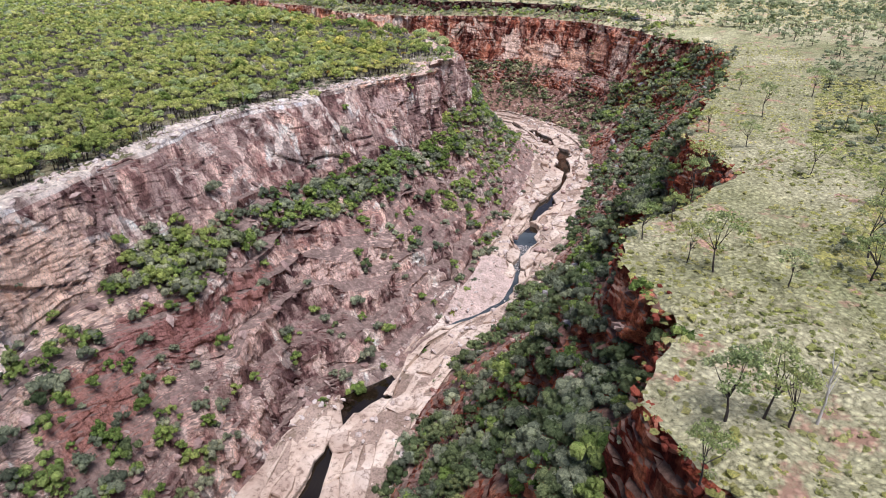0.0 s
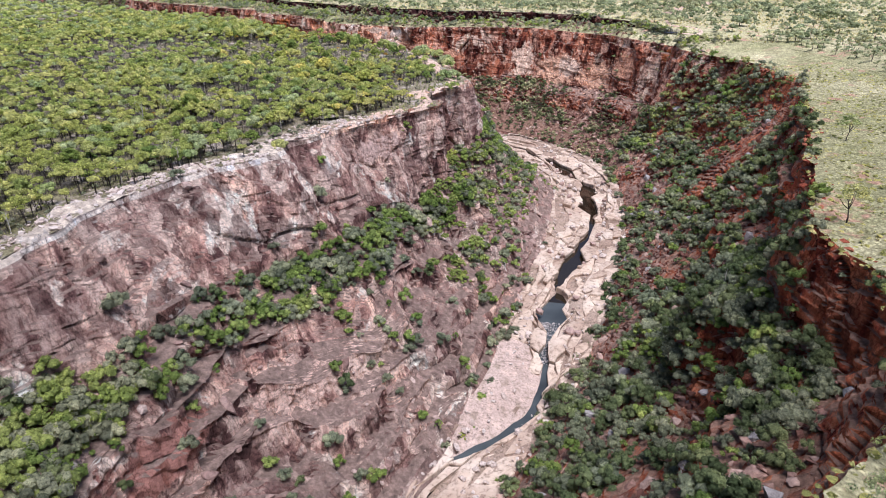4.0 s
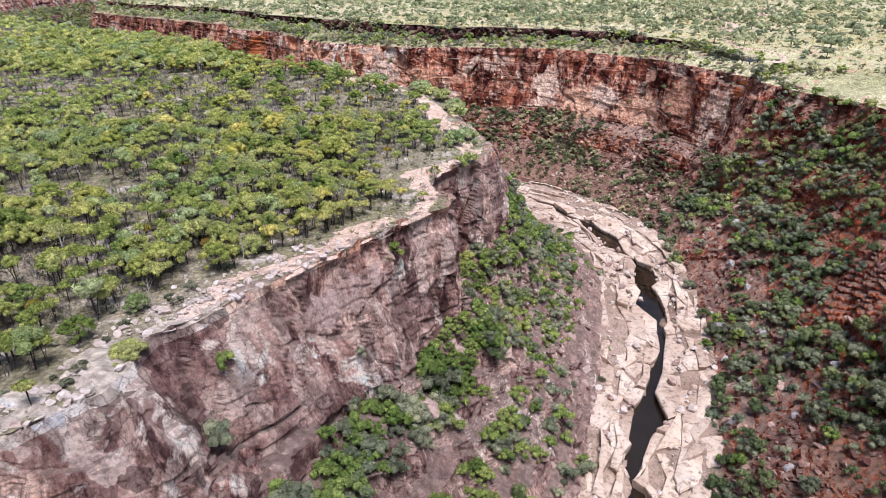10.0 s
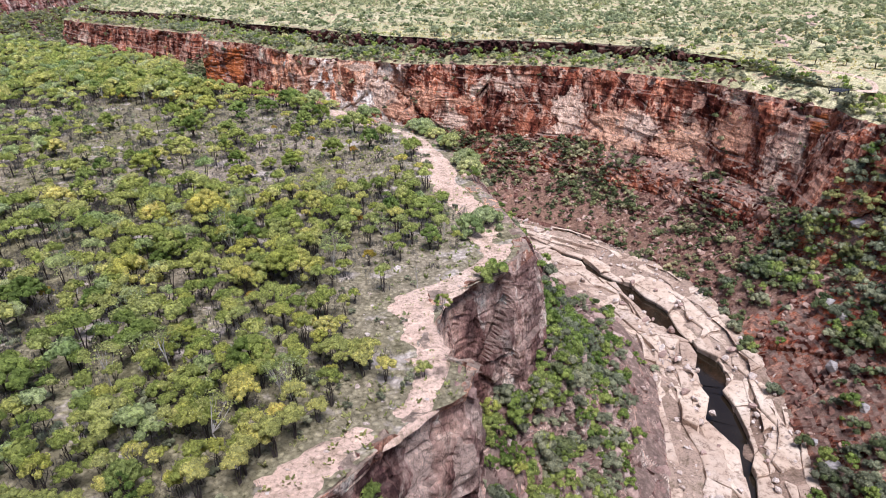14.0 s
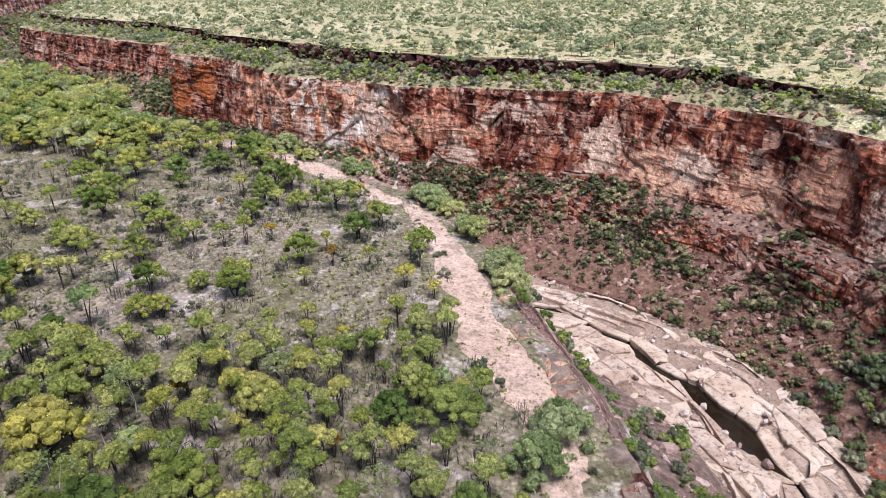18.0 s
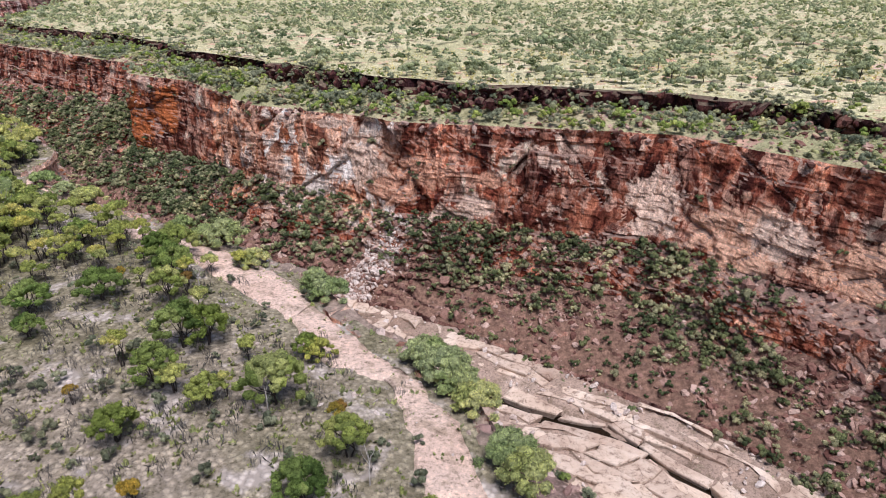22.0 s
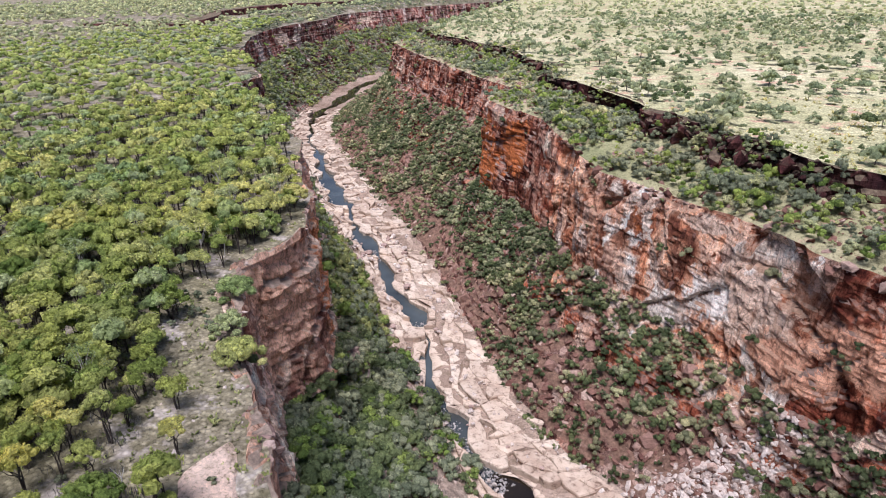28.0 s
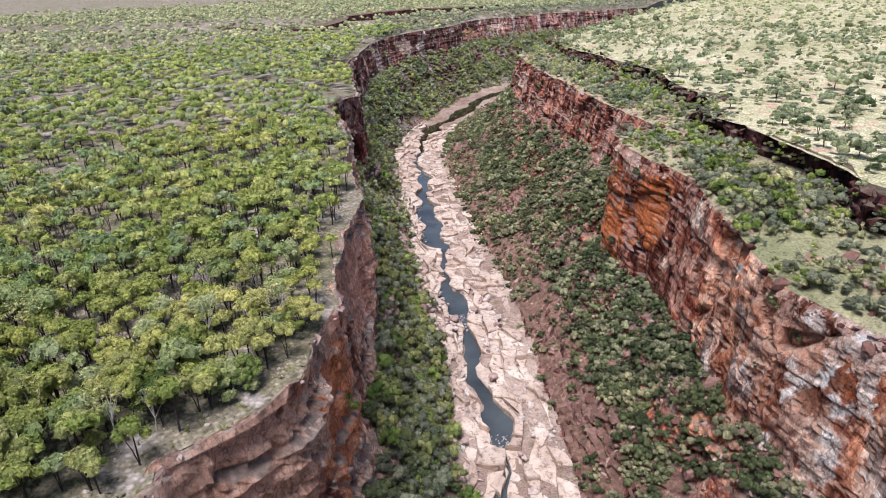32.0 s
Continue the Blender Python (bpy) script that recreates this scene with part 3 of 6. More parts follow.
# west side, rim to bed: share of the way and height of each break of slope
#            st   foot        ledge out   low foot    low ledge
WEST = [(0, 0.10, 34, 0.34, 29, 0.56, 21, 0.82, 14),
        (1.4, 0.10, 34, 0.34, 29, 0.57, 21, 0.82, 14),
        (1.75, 0.20, 38, 0.56, 31.5, 0.69, 20, 0.86, 9),
        (2.1, 0.20, 38, 0.49, 33, 0.60, 22, 0.86, 8),
        (3.1, 0.24, 37.5, 0.40, 29, 0.58, 20, 0.84, 8),
        (4, 0.24, 34, 0.47, 27, 0.69, 18.5, 0.84, 10),
        (4.9, 0.26, 34.5, 0.42, 28, 0.54, 20, 0.74, 13),
        (5.6, 0.22, 29, 0.42, 20.5, 0.55, 15.5, 0.82, 8),
        (6.2, 0.08, 29, 0.30, 24, 0.56, 16, 0.82, 8),
        (7, 0.12, 32, 0.26, 27, 0.45, 15.5, 0.76, 7),
        (8, 0.18, 35, 0.35, 25, 0.58, 15.5, 0.82, 7),
        (8.5, 0.22, 37, 0.36, 25, 0.56, 14, 0.82, 7),
        (9.5, 0.22, 36, 0.36, 23, 0.54, 11, 0.80, 6),
        (11, 0.16, 34, 0.32, 20, 0.45, 11, 0.80, 6),
        (13, 0.08, 26, 0.30, 18, 0.42, 11, 0.80, 6),
        (17, 0.10, 18, 0.35, 15, 0.45, 10, 0.80, 6),
        (17.4, 0.10, 26, 0.36, 22, 0.46, 13, 0.80, 6),
        (20, 0.14, 24, 0.40, 17, 0.50, 12, 0.80, 6),
        (22, 0.14, 32, 0.40, 24, 0.50, 17, 0.80, 7),
        (26, 0.16, 34, 0.40, 26, 0.50, 18, 0.80, 7)]
# east side
EAST = [(0, 0.08, 44, 0.25, 38, 0.34, 28, 0.70, 13),
        (3, 0.08, 43, 0.25, 37, 0.34, 28, 0.70, 13),
        (4.6, 0.09, 40, 0.31, 33, 0.45, 19, 0.70, 12),
        (5.3, 0.10, 37.5, 0.30, 32, 0.45, 16.5, 0.70, 11.5),
        (6.2, 0.10, 36, 0.28, 31, 0.42, 19, 0.70, 12),
        (7.4, 0.10, 42, 0.30, 31, 0.43, 23.5, 0.70, 12),
        (8.5, 0.10, 40, 0.32, 32, 0.42, 24, 0.72, 13),
        (9.3, 0.22, 33, 0.34, 25, 0.46, 18, 0.76, 10),
        (9.7, 0.33, 25, 0.42, 20, 0.50, 15, 0.75, 8),
        (10.2, 0.20, 25, 0.34, 22, 0.44, 15, 0.66, 8.5),
        (11, 0.16, 24, 0.34, 21, 0.42, 14, 0.63, 8),
        (12, 0.21, 23.5, 0.34, 19.5, 0.42, 12.5, 0.63, 8),
        (13, 0.18, 23, 0.34, 17, 0.42, 12.5, 0.66, 8),
        (14, 0.14, 22, 0.32, 17, 0.42, 13, 0.70, 8),
        (15, 0.17, 24, 0.36, 18, 0.46, 12, 0.70, 8),
        (16, 0.12, 25, 0.34, 17.5, 0.45, 13, 0.70, 9),
        (17, 0.14, 22, 0.34, 18, 0.45, 13, 0.70, 9),
        (17.45, 0.14, 22, 0.34, 18, 0.45, 13, 0.70, 9),
        (17.65, 0.10, 35, 0.36, 25, 0.48, 17, 0.72, 9),
        (19, 0.10, 33, 0.34, 25, 0.46, 17, 0.70, 9),
        (21, 0.12, 33, 0.34, 24, 0.45, 17, 0.70, 9),
        (26, 0.14, 28, 0.34, 22, 0.45, 16, 0.70, 9)]


def wall_rows(rim, bed, rim_z, table, counts, bed_z):
    v = blend(table, T)
    u = np.stack([np.zeros(len(T)), v[:, 0], v[:, 2], v[:, 4], v[:, 6], np.ones(len(T)), np.full(len(T), 1.08)], 0)
    z = np.stack([rim_z, v[:, 1], v[:, 3], v[:, 5], v[:, 7], np.full(len(T), bed_z), np.full(len(T), -0.6)], 0)
    rows, zone = [], []
    for k, n in enumerate(counts):
        for i in range(n):
            f = i / n
            uu, zz = u[k] * (1 - f) + u[k + 1] * f, z[k] * (1 - f) + z[k + 1] * f
            rows.append(np.concatenate([rim * (1 - uu[:, None]) + bed * uu[:, None], zz[:, None]], 1))
            zone.append(k)
    uu, zz = u[-1], z[-1]
    rows.append(np.concatenate([rim * (1 - uu[:, None]) + bed * uu[:, None], zz[:, None]], 1))
    zone.append(len(counts) - 1)
    return np.stack(rows), np.array(zone)


def roughen(P, side, amount, seed, beds, zone, chunk):
    """Weathered rock: buttresses, joint blocks, overhanging beds, cracks. P: rows x columns x 3."""
    N = grid_normals(P) * side
    flat = P.reshape(-1, 3)
    steep = np.clip(1.3 - 1.25 * np.abs(N[..., 2]), 0.25, 1.0).ravel()
    N[..., 2] *= 0.45
    warp = np.stack([fbm(flat * 0.09, 3, seed + 20 + i) for i in range(3)], 1)
    w = flat + warp * (1.2, 1.2, 1.0)
    butt, gap1 = worley(w * (0.06, 0.06, 0.04), seed + 30)
    joint, gap2 = worley((flat + warp * (0.35, 0.35, 0.9)) * (0.19, 0.19, 0.11), seed + 40)
    block, gap3 = worley((flat + warp * 0.4) * (0.33, 0.33, 0.85), seed + 50)
    dip = flat[:, 2] + 0.035 * flat[:, 0] - 0.03 * flat[:, 1] + warp[:, 2] * 0.3
    cx, cy = np.floor(w[:, 0] / 38).astype(int), np.floor(w[:, 1] / 38).astype(int)
    thick = hash01(np.floor(dip / 3.1).astype(int), cx, cy, seed + 60)
    thin = hash01(np.floor(dip / 0.9 + thick * 3).astype(int), np.floor(w[:, 0] / 22).astype(int), np.floor(w[:, 1] / 22).astype(int), seed + 61)
    low = np.repeat(np.clip(zone, 0, 1)[:, None], P.shape[1], 1).ravel()
    beds, chunk = np.tile(beds, P.shape[0]), np.tile(chunk, P.shape[0])
    d = (butt - 0.5) * (2.4 + 1.0 * low - 0.5 * beds) + (joint - 0.5) * (0.75 + 0.6 * low - 0.3 * beds) + (block - 0.5) * (0.2 + 0.25 * low + chunk) + (thick - 0.5) * 1.3 * beds + (thin - 0.5) * 0.45 * beds + fbm(flat * (0.05, 0.05, 0.03), 2, seed + 75) * 0.8
    d = d - np.clip(0.035 - gap1, 0, 1) * 20 - np.clip(0.03 - gap2, 0, 1) * 12 + fbm(flat * 0.7, 3, seed + 70) * (0.08 + 0.08 * low)
    d = (d * steep).reshape(P.shape[:2]) * amount
    k = np.arange(P.shape[0])
    fade = np.clip(k / 4, 0, 1) * np.clip((P.shape[0] - 1 - k) / 8, 0, 1)
    return P + N * (d * (0.3 + 0.7 * fade[:, None]))[..., None]


west, west_zone = wall_rows(rim_w, bed_w, linear(RIM_W_Z, T), WEST, (44, 30, 30, 26, 20, 3), 2.2)
east, east_zone = wall_rows(rim_e, bed_e, linear(RIM_E_Z, T), EAST, (60, 18, 20, 26, 18, 3), 2.6)
def terrace(P, zone, step, strength, seed):
    """Ledges on the lower slopes: treads and risers following the bedding."""
    low = zone >= 1
    q = P[low].reshape(-1, 3)
    warp = fbm(q * 0.07, 3, seed) * 2.2 + (worley(q * (0.09, 0.09, 0.05), seed + 5)[0] - 0.5) * 2.4
    step, strength = (np.tile(a, int(low.sum())) for a in (step, strength))
    h = step * (1 + 0.35 * fbm(q * 0.02, 2, seed + 8))
    s = (q[:, 2] + warp) / h
    f = s - np.floor(s)
    stepped = np.floor(s) + np.clip((f - 0.62) / 0.38, 0, 1) * 0.85 + f * 0.15
    lift = (stepped - s) * h * strength
    edge = np.clip((q[:, 2] - 2.6) / 2.0, 0, 1)
    out = P.copy()
    out[low, :, 2] += (lift * edge).reshape(low.sum(), -1)
    return out


west = terrace(west, west_zone, np.interp(T, [5, 6], [7.5, 4.2]), np.interp(T, [1.4, 1.8, 5, 6], [0.25, 0.62, 0.62, 0.4]), 130)
east = terrace(east, east_zone, np.interp(T, [9, 10], [1.5, 2.2]), np.interp(T, [9, 10], [0.35, 0.5]), 230)
west = roughen(west, 1, np.interp(T, [11, 13, 19, 21], [0.95, 1.35, 1.35, 1.0]), 100, np.interp(T, [11, 13], [0.5, 0.6]), west_zone, np.interp(T, [11, 13], [0.15, 0.3]))
east = roughen(east, -1, np.interp(T, [8, 9.5, 13.5, 14.5, 17.2, 18], [1.2, 1.0, 1.0, 1.15, 1.15, 1.1]), 200, np.interp(T, [8.5, 9.5, 13.6, 14.2, 17, 18], [0.25, 0.5, 0.5, 0.3, 0.35, 0.6]), east_zone, np.interp(T, [8.5, 9.5, 13.5, 14.5, 17], [0.6, 0.2, 0.2, 0.2, 0.2]))
# caprock set back from the eastern rim
cap_base_z, cap_top_z = linear(CAP_BASE, T), linear(CAP_TOP, T)
cap_rows = []
inland = cap_e - rim_e
inland /= np.linalg.norm(inland, axis=1, keepdims=True)
for f, z in [(4.0, cap_top_z - 0.6), (1.0, cap_top_z - 0.1)] + [(0.3 - 0.25 * g, cap_top_z * (1 - g) + cap_base_z * g) for g in np.linspace(0, 1, 8)]:
    cap_rows.append(np.concatenate([cap_e + inland * f, z[:, None]], 1))
cap_rows = np.stack(cap_rows)
slope_rows = []
rim_top = east[0]
for g in np.linspace(0, 1, 16):
    slope_rows.append(np.concatenate([cap_rows[-1][:, :2] * (1 - g) + rim_top[:, :2] * g, (cap_rows[-1][:, 2] * (1 - g ** 1.2) + rim_top[:, 2] * g ** 1.2)[:, None]], 1))
slope_rows = np.stack(slope_rows)
q = slope_rows[1:-1].reshape(-1, 3)
slope_rows[1:-1, :, 2] += (fbm(q * 0.18, 4, 300) * 0.9 + (worley(q * (0.25, 0.25, 0), 301)[0] - 0.5) * 0.9 * np.tile(np.clip((T - 9) / 1.5, 0, 1), 14)).reshape(slope_rows[1:-1].shape[:2])
q = cap_rows[2:].reshape(-1, 3)
push = fbm(q * (0.05, 0.05, 0.03), 4, 310) * 6.5 + (worley(q * (0.3, 0.3, 0.5), 320)[0] - 0.5) * 2.2
push = push * np.repeat(np.clip((T - 9) / 1.5, 0, 1)[None], len(cap_rows) - 2, 0).ravel()
cap_rows[2:, :, :2] -= (inland[None] * push.reshape(cap_rows[2:].shape[:2])[..., None])
slope_rows[0] = cap_rows[-1]
# the western rim folds back under the plateau
out_w = rim_w - bed_w
out_w /= np.linalg.norm(out_w, axis=1, keepdims=True)


def strip(name, P, mat, parent, flip, label="", smooth=False):
    f = grid_faces(*P.shape[:2])
    if flip:
        f = f[:, ::-1]
    return put(name, mesh_from(name, P.reshape(-1, 3), f, smooth), mat, parent, label)


def setting(name, label, category):
    return tagged(new(name), label, category, kind="structure")


def zones(P, zone, parent, names, mats, flip):
    for k, (nm, mt) in enumerate(zip(names, mats)):
        idx = np.where(zone == k)[0]
        strip(nm, P[idx[0]:min(idx[-1] + 2, len(P))], mt, parent, flip)


wall_west = setting("gorge_wall_west", "stepped mauve and cream sandstone gorge wall above the creek", "cliff")
turn_w, turn_f = int(np.searchsorted(T, 12.0)), int(np.searchsorted(T, 19.7))
west_parts = ("upper_cliff", "bench", "lower_cliff", "lower_bench", "bank", "bank_foot")
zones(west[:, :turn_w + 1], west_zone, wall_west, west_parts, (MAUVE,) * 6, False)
wall_north = setting("gorge_wall_north", "pale orange sandstone cliff above dark trees", "cliff")
zones(west[:, turn_w:turn_f + 1], west_zone, wall_north, west_parts, (ORANGE,) * 6, False)
wall_far = setting("gorge_wall_far", "distant red sandstone wall over a wooded slope", "cliff")
zones(west[:, turn_f:], west_zone, wall_far, west_parts, (FAR_RED,) * 6, False)
cut = int(np.searchsorted(T, 9.0))
wall_east = setting("gorge_wall_east", "banded red sandstone gorge wall with pale fresh scars", "cliff")
east_parts = ("upper_cliff", "ledge", "lower_cliff", "talus_slope", "bank", "bank_foot")
fresh0, fresh1 = int(np.searchsorted(T, 13.85)), int(np.searchsorted(T, 16.6))
zones(east[:, cut:fresh0 + 1], east_zone, wall_east, east_parts, (RED, RED, RED, TALUS, TALUS, TALUS), True)
zones(east[:, fresh1:], east_zone, wall_east, east_parts, (RED, RED, RED, TALUS, TALUS, TALUS), True)
wall_fresh = setting("gorge_wall_fallen", "broken amber and cream sandstone cliff stepping down in ledges", "cliff")
zones(east[:, fresh0:fresh1 + 1], east_zone, wall_fresh, east_parts, (AMBER, AMBER, RED, TALUS, TALUS, TALUS), True)
wall_south = setting("gorge_wall_south", "broken deep red rock slope under the grassy plateau edge", "cliff")
zones(east[:, :cut + 1], east_zone, wall_south, ("upper_cliff", "ledge", "lower_cliff", "talus_slope", "bank", "bank_foot"), (DEEP, DEEP, DEEP, DEEP, RED, RED), True)
caprock = setting("caprock", "thin dark caprock ledge set back along the plateau", "cliff")
start = int(np.searchsorted(T, 10.8))
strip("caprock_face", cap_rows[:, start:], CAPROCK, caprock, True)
strip("shrubby_slope", slope_rows[:, start:], SLOPE_SOIL, caprock, True, smooth=True)
shoulder = setting("plateau_shoulder", "straw grass and spinifex at the plateau edge", "ground")
strip("grass_edge", cap_rows[:, :start + 1], STRAW, shoulder, True, smooth=True)
strip("grass_shoulder", slope_rows[:, :start + 1], STRAW, shoulder, True, smooth=True)


# plateau sheets, one each side of the gorge
def plateau_height(x, y, side):
    p = np.stack([x, y, np.zeros_like(x)], 1)
    z = fbm(p * 0.02, 3, 400 + side) * 0.7 + fbm(p * 0.12, 2, 410 + side) * 0.18
    if side == 1:
        # a low step far off in the north-west
        along = (x + 600) * 0.72 + (y - 560) * 0.69
        off = -(x + 600) * 0.69 + (y - 560) * 0.72
        z = z + 4.5 * np.clip((off - 6 - 12 * np.sin(along * 0.03)) / 5, 0, 1)
    return z


def sheet(name, edge, edge_z, outer, base, side, mat, label):
    """Delaunay sheet between the gorge's edge line and the far boundary."""
    from mathutils.geometry import delaunay_2d_cdt
    pts = [tuple(p) for p in edge] + [tuple(p) for p in outer]
    n = len(pts)
    loop = [(i, (i + 1) % n) for i in range(n)]
    extra = []
    for step, lo, hi in ((3.0, (-170, 0), (150, 460)), (12.0, (-620, -160), (500, 900)), (150.0, (-3000, -2600), (2800, 3000))):
        gx, gy = np.meshgrid(np.arange(lo[0], hi[0], step), np.arange(lo[1], hi[1], step))
        g = np.stack([gx.ravel(), gy.ravel()], 1) + np.random.rand(gx.size, 2) * step * 0.5
        extra.append(g)
    inner = extra[0]
    e1 = extra[1][~((extra[1][:, 0] > -170) & (extra[1][:, 0] < 150) & (extra[1][:, 1] > 0) & (extra[1][:, 1] < 460))]
    e2 = extra[2][~((extra[2][:, 0] > -620) & (extra[2][:, 0] < 500) & (extra[2][:, 1] > -160) & (extra[2][:, 1] < 900))]
    cand = np.concatenate([inner, e1, e2])
    cand = cand[inside(cand, np.array(pts))]
    allp = [Vector(p) for p in pts] + [Vector(p) for p in cand]
    vs, es, fs, *_ = delaunay_2d_cdt(allp, loop, [list(range(n))], 1, 1e-4)
    v = np.array([(p.x, p.y) for p in vs])
    # fall to the edge's own height close to the rim
    ei, dist = nearest(v, edge)
    w = np.clip(dist / 14, 0, 1)
    w = w * w * (3 - 2 * w)
    z = (base + plateau_height(v[:, 0], v[:, 1], side)) * w + edge_z[ei] * (1 - w)
    tri = np.array([f for f in fs if len(f) == 3])
    return put(name, mesh_from(name, np.column_stack([v, z]), tri), mat), v, z


def inside(p, poly):
    r = np.zeros(len(p), bool)
    for (x0, y0), (x1, y1) in zip(poly, np.roll(poly, -1, 0)):
        c = (y0 > p[:, 1]) != (y1 > p[:, 1])
        with np.errstate(divide="ignore", invalid="ignore"):
            r ^= c & (p[:, 0] < (x1 - x0) * (p[:, 1] - y0) / (y1 - y0) + x0)
    return r


def nearest(p, line):
    """Index of and distance to the nearest vertex of a line."""
    idx, dist = np.zeros(len(p), int), np.zeros(len(p))
    for a in range(0, len(p), 2000):
        d = np.linalg.norm(p[a:a + 2000, None] - line[None], axis=2)
        idx[a:a + 2000] = d.argmin(1)
        dist[a:a + 2000] = d.min(1)
    return idx, dist


every = slice(0, None, 3)
edge_w = (rim_w + out_w * 0.4)[every]
edge_wz = linear(RIM_W_Z, T)[every] + 0.05
edge_e = (cap_e + inland * 0.8)[every]
edge_ez = (cap_top_z - 0.02)[every]
OUT_W = [(-428, 1020), (-640, 3000), (-3000, 3000), (-3000, -2600), (-90, -2600), (-80, -200)]
OUT_E = [(-402, 1022), (-634, 3000), (2800, 3000), (2800, -2600), (40, -2600), (20, -200)]
plateau_w, _, _ = sheet("plateau_west", edge_w, edge_wz, OUT_W, 50.4, 1, SCRUB, "")
tagged(plateau_w, "grey stony soil and thin grass under open woodland", "ground", kind="structure")
plateau_e, _, _ = sheet("plateau_east", edge_e, edge_ez, OUT_E, 54.3, 2, STRAW, "")
tagged(plateau_e, "pale straw grassland plateau running to the horizon", "ground", kind="structure")

# creek bed and water
half = 2.0 + 0.9 * vnoise(np.stack([T * 1.7, T * 0, T * 0], 1), 500)
pool = np.interp(T, [0, 1, 2, 3, 3.5, 4, 4.5, 5, 13, 14.2, 15, 16, 21, 22, 24], [0.6, 1.0, 1.6, 1.15, 0.85, 0.8, 0.8, 0.9, 0.85, 1.0, 1.25, 1.1, 1.0, 1.8, 2.0])
tang = np.gradient(stream, axis=0)
tang /= np.linalg.norm(tang, axis=1, keepdims=True)
arc_s = np.concatenate([[0], np.cumsum(np.linalg.norm(np.diff(stream, axis=0), axis=1))])
line_s = np.column_stack([arc_s, arc_s * 0, arc_s * 0])
half = half * pool * np.clip(1.0 + 1.1 * fbm(line_s * 0.09, 4, 505), 0.55, 1.4)
wander = fbm(line_s * 0.035, 4, 506) * 4.5 + (worley(line_s * 0.11, 507)[0] - 0.5) * 1.6
stream = stream + np.stack([tang[:, 1], -tang[:, 0]], 1) * np.convolve(np.pad(wander, 3, "edge"), np.ones(7) / 7, "valid")[:, None]
tang = np.gradient(stream, axis=0)
tang /= np.linalg.norm(tang, axis=1, keepdims=True)
side_e = np.stack([tang[:, 1], -tang[:, 0]], 1)


def bed_strip(a, b, za, zb, rows, seed):
    R = []
    for g in np.linspace(0, 1, rows):
        R.append(np.concatenate([a * (1 - g) + b * g, (za * (1 - g ** 0.4) + zb * g ** 0.4)[:, None]], 1))
    R = np.stack(R)
    q = R.reshape(-1, 3)
    val, gap = worley(q * (0.2, 0.2, 0), seed)
    lift = (fbm(q * 0.15, 3, seed + 5) * 0.35 + (val - 0.5) * 0.8).reshape(R.shape[:2])
    lift[0] *= 0.1
    R[..., 2] += lift
    return R


zero = np.zeros(len(T))
bed = setting("creek_bed", "pale pink jointed sandstone creek bed", "creek bed")
west_bed = bed_strip(stream - side_e * half[:, None], bed_w + (bed_w - stream) * 0.12, zero - 0.7, zero + 1.7, 22, 510)
east_bed = bed_strip(stream + side_e * half[:, None], bed_e + (bed_e - stream) * 0.12, zero - 0.7, zero + 1.9, 22, 520)
strip("bedrock_west", west_bed, JOINT, bed, True, smooth=True)
strip("bedrock_east", east_bed, JOINT, bed, False, smooth=True)
wat = np.stack([np.concatenate([stream + side_e * (half * 1.1 + 1.0)[:, None] * g, zero[:, None]], 1) for g in (-1, 1)])
# strips in open reaches carry the sky reflection in their colour
for t0, t1, mat, label in ((0, 3.3, WATER, "still dark water in a narrow rock channel"), (3.3, 5.6, SKY_WATER, "shallow water over sand, sky reflection tinted in grey-blue"), (5.6, 14.35, WATER, "still dark brown water in a narrow rock channel"), (14.35, 21.0, SKY_WATER, "still pool between rock shelves, grey sky reflection in its colour"), (21.0, 26, WATER, "still dark water below the far bend")):
    k0, k1 = int(np.searchsorted(T, t0)), int(np.searchsorted(T, t1)) + 1
    tagged(strip("water", wat[:, k0:k1], mat, None, False), label, "water", kind="structure")


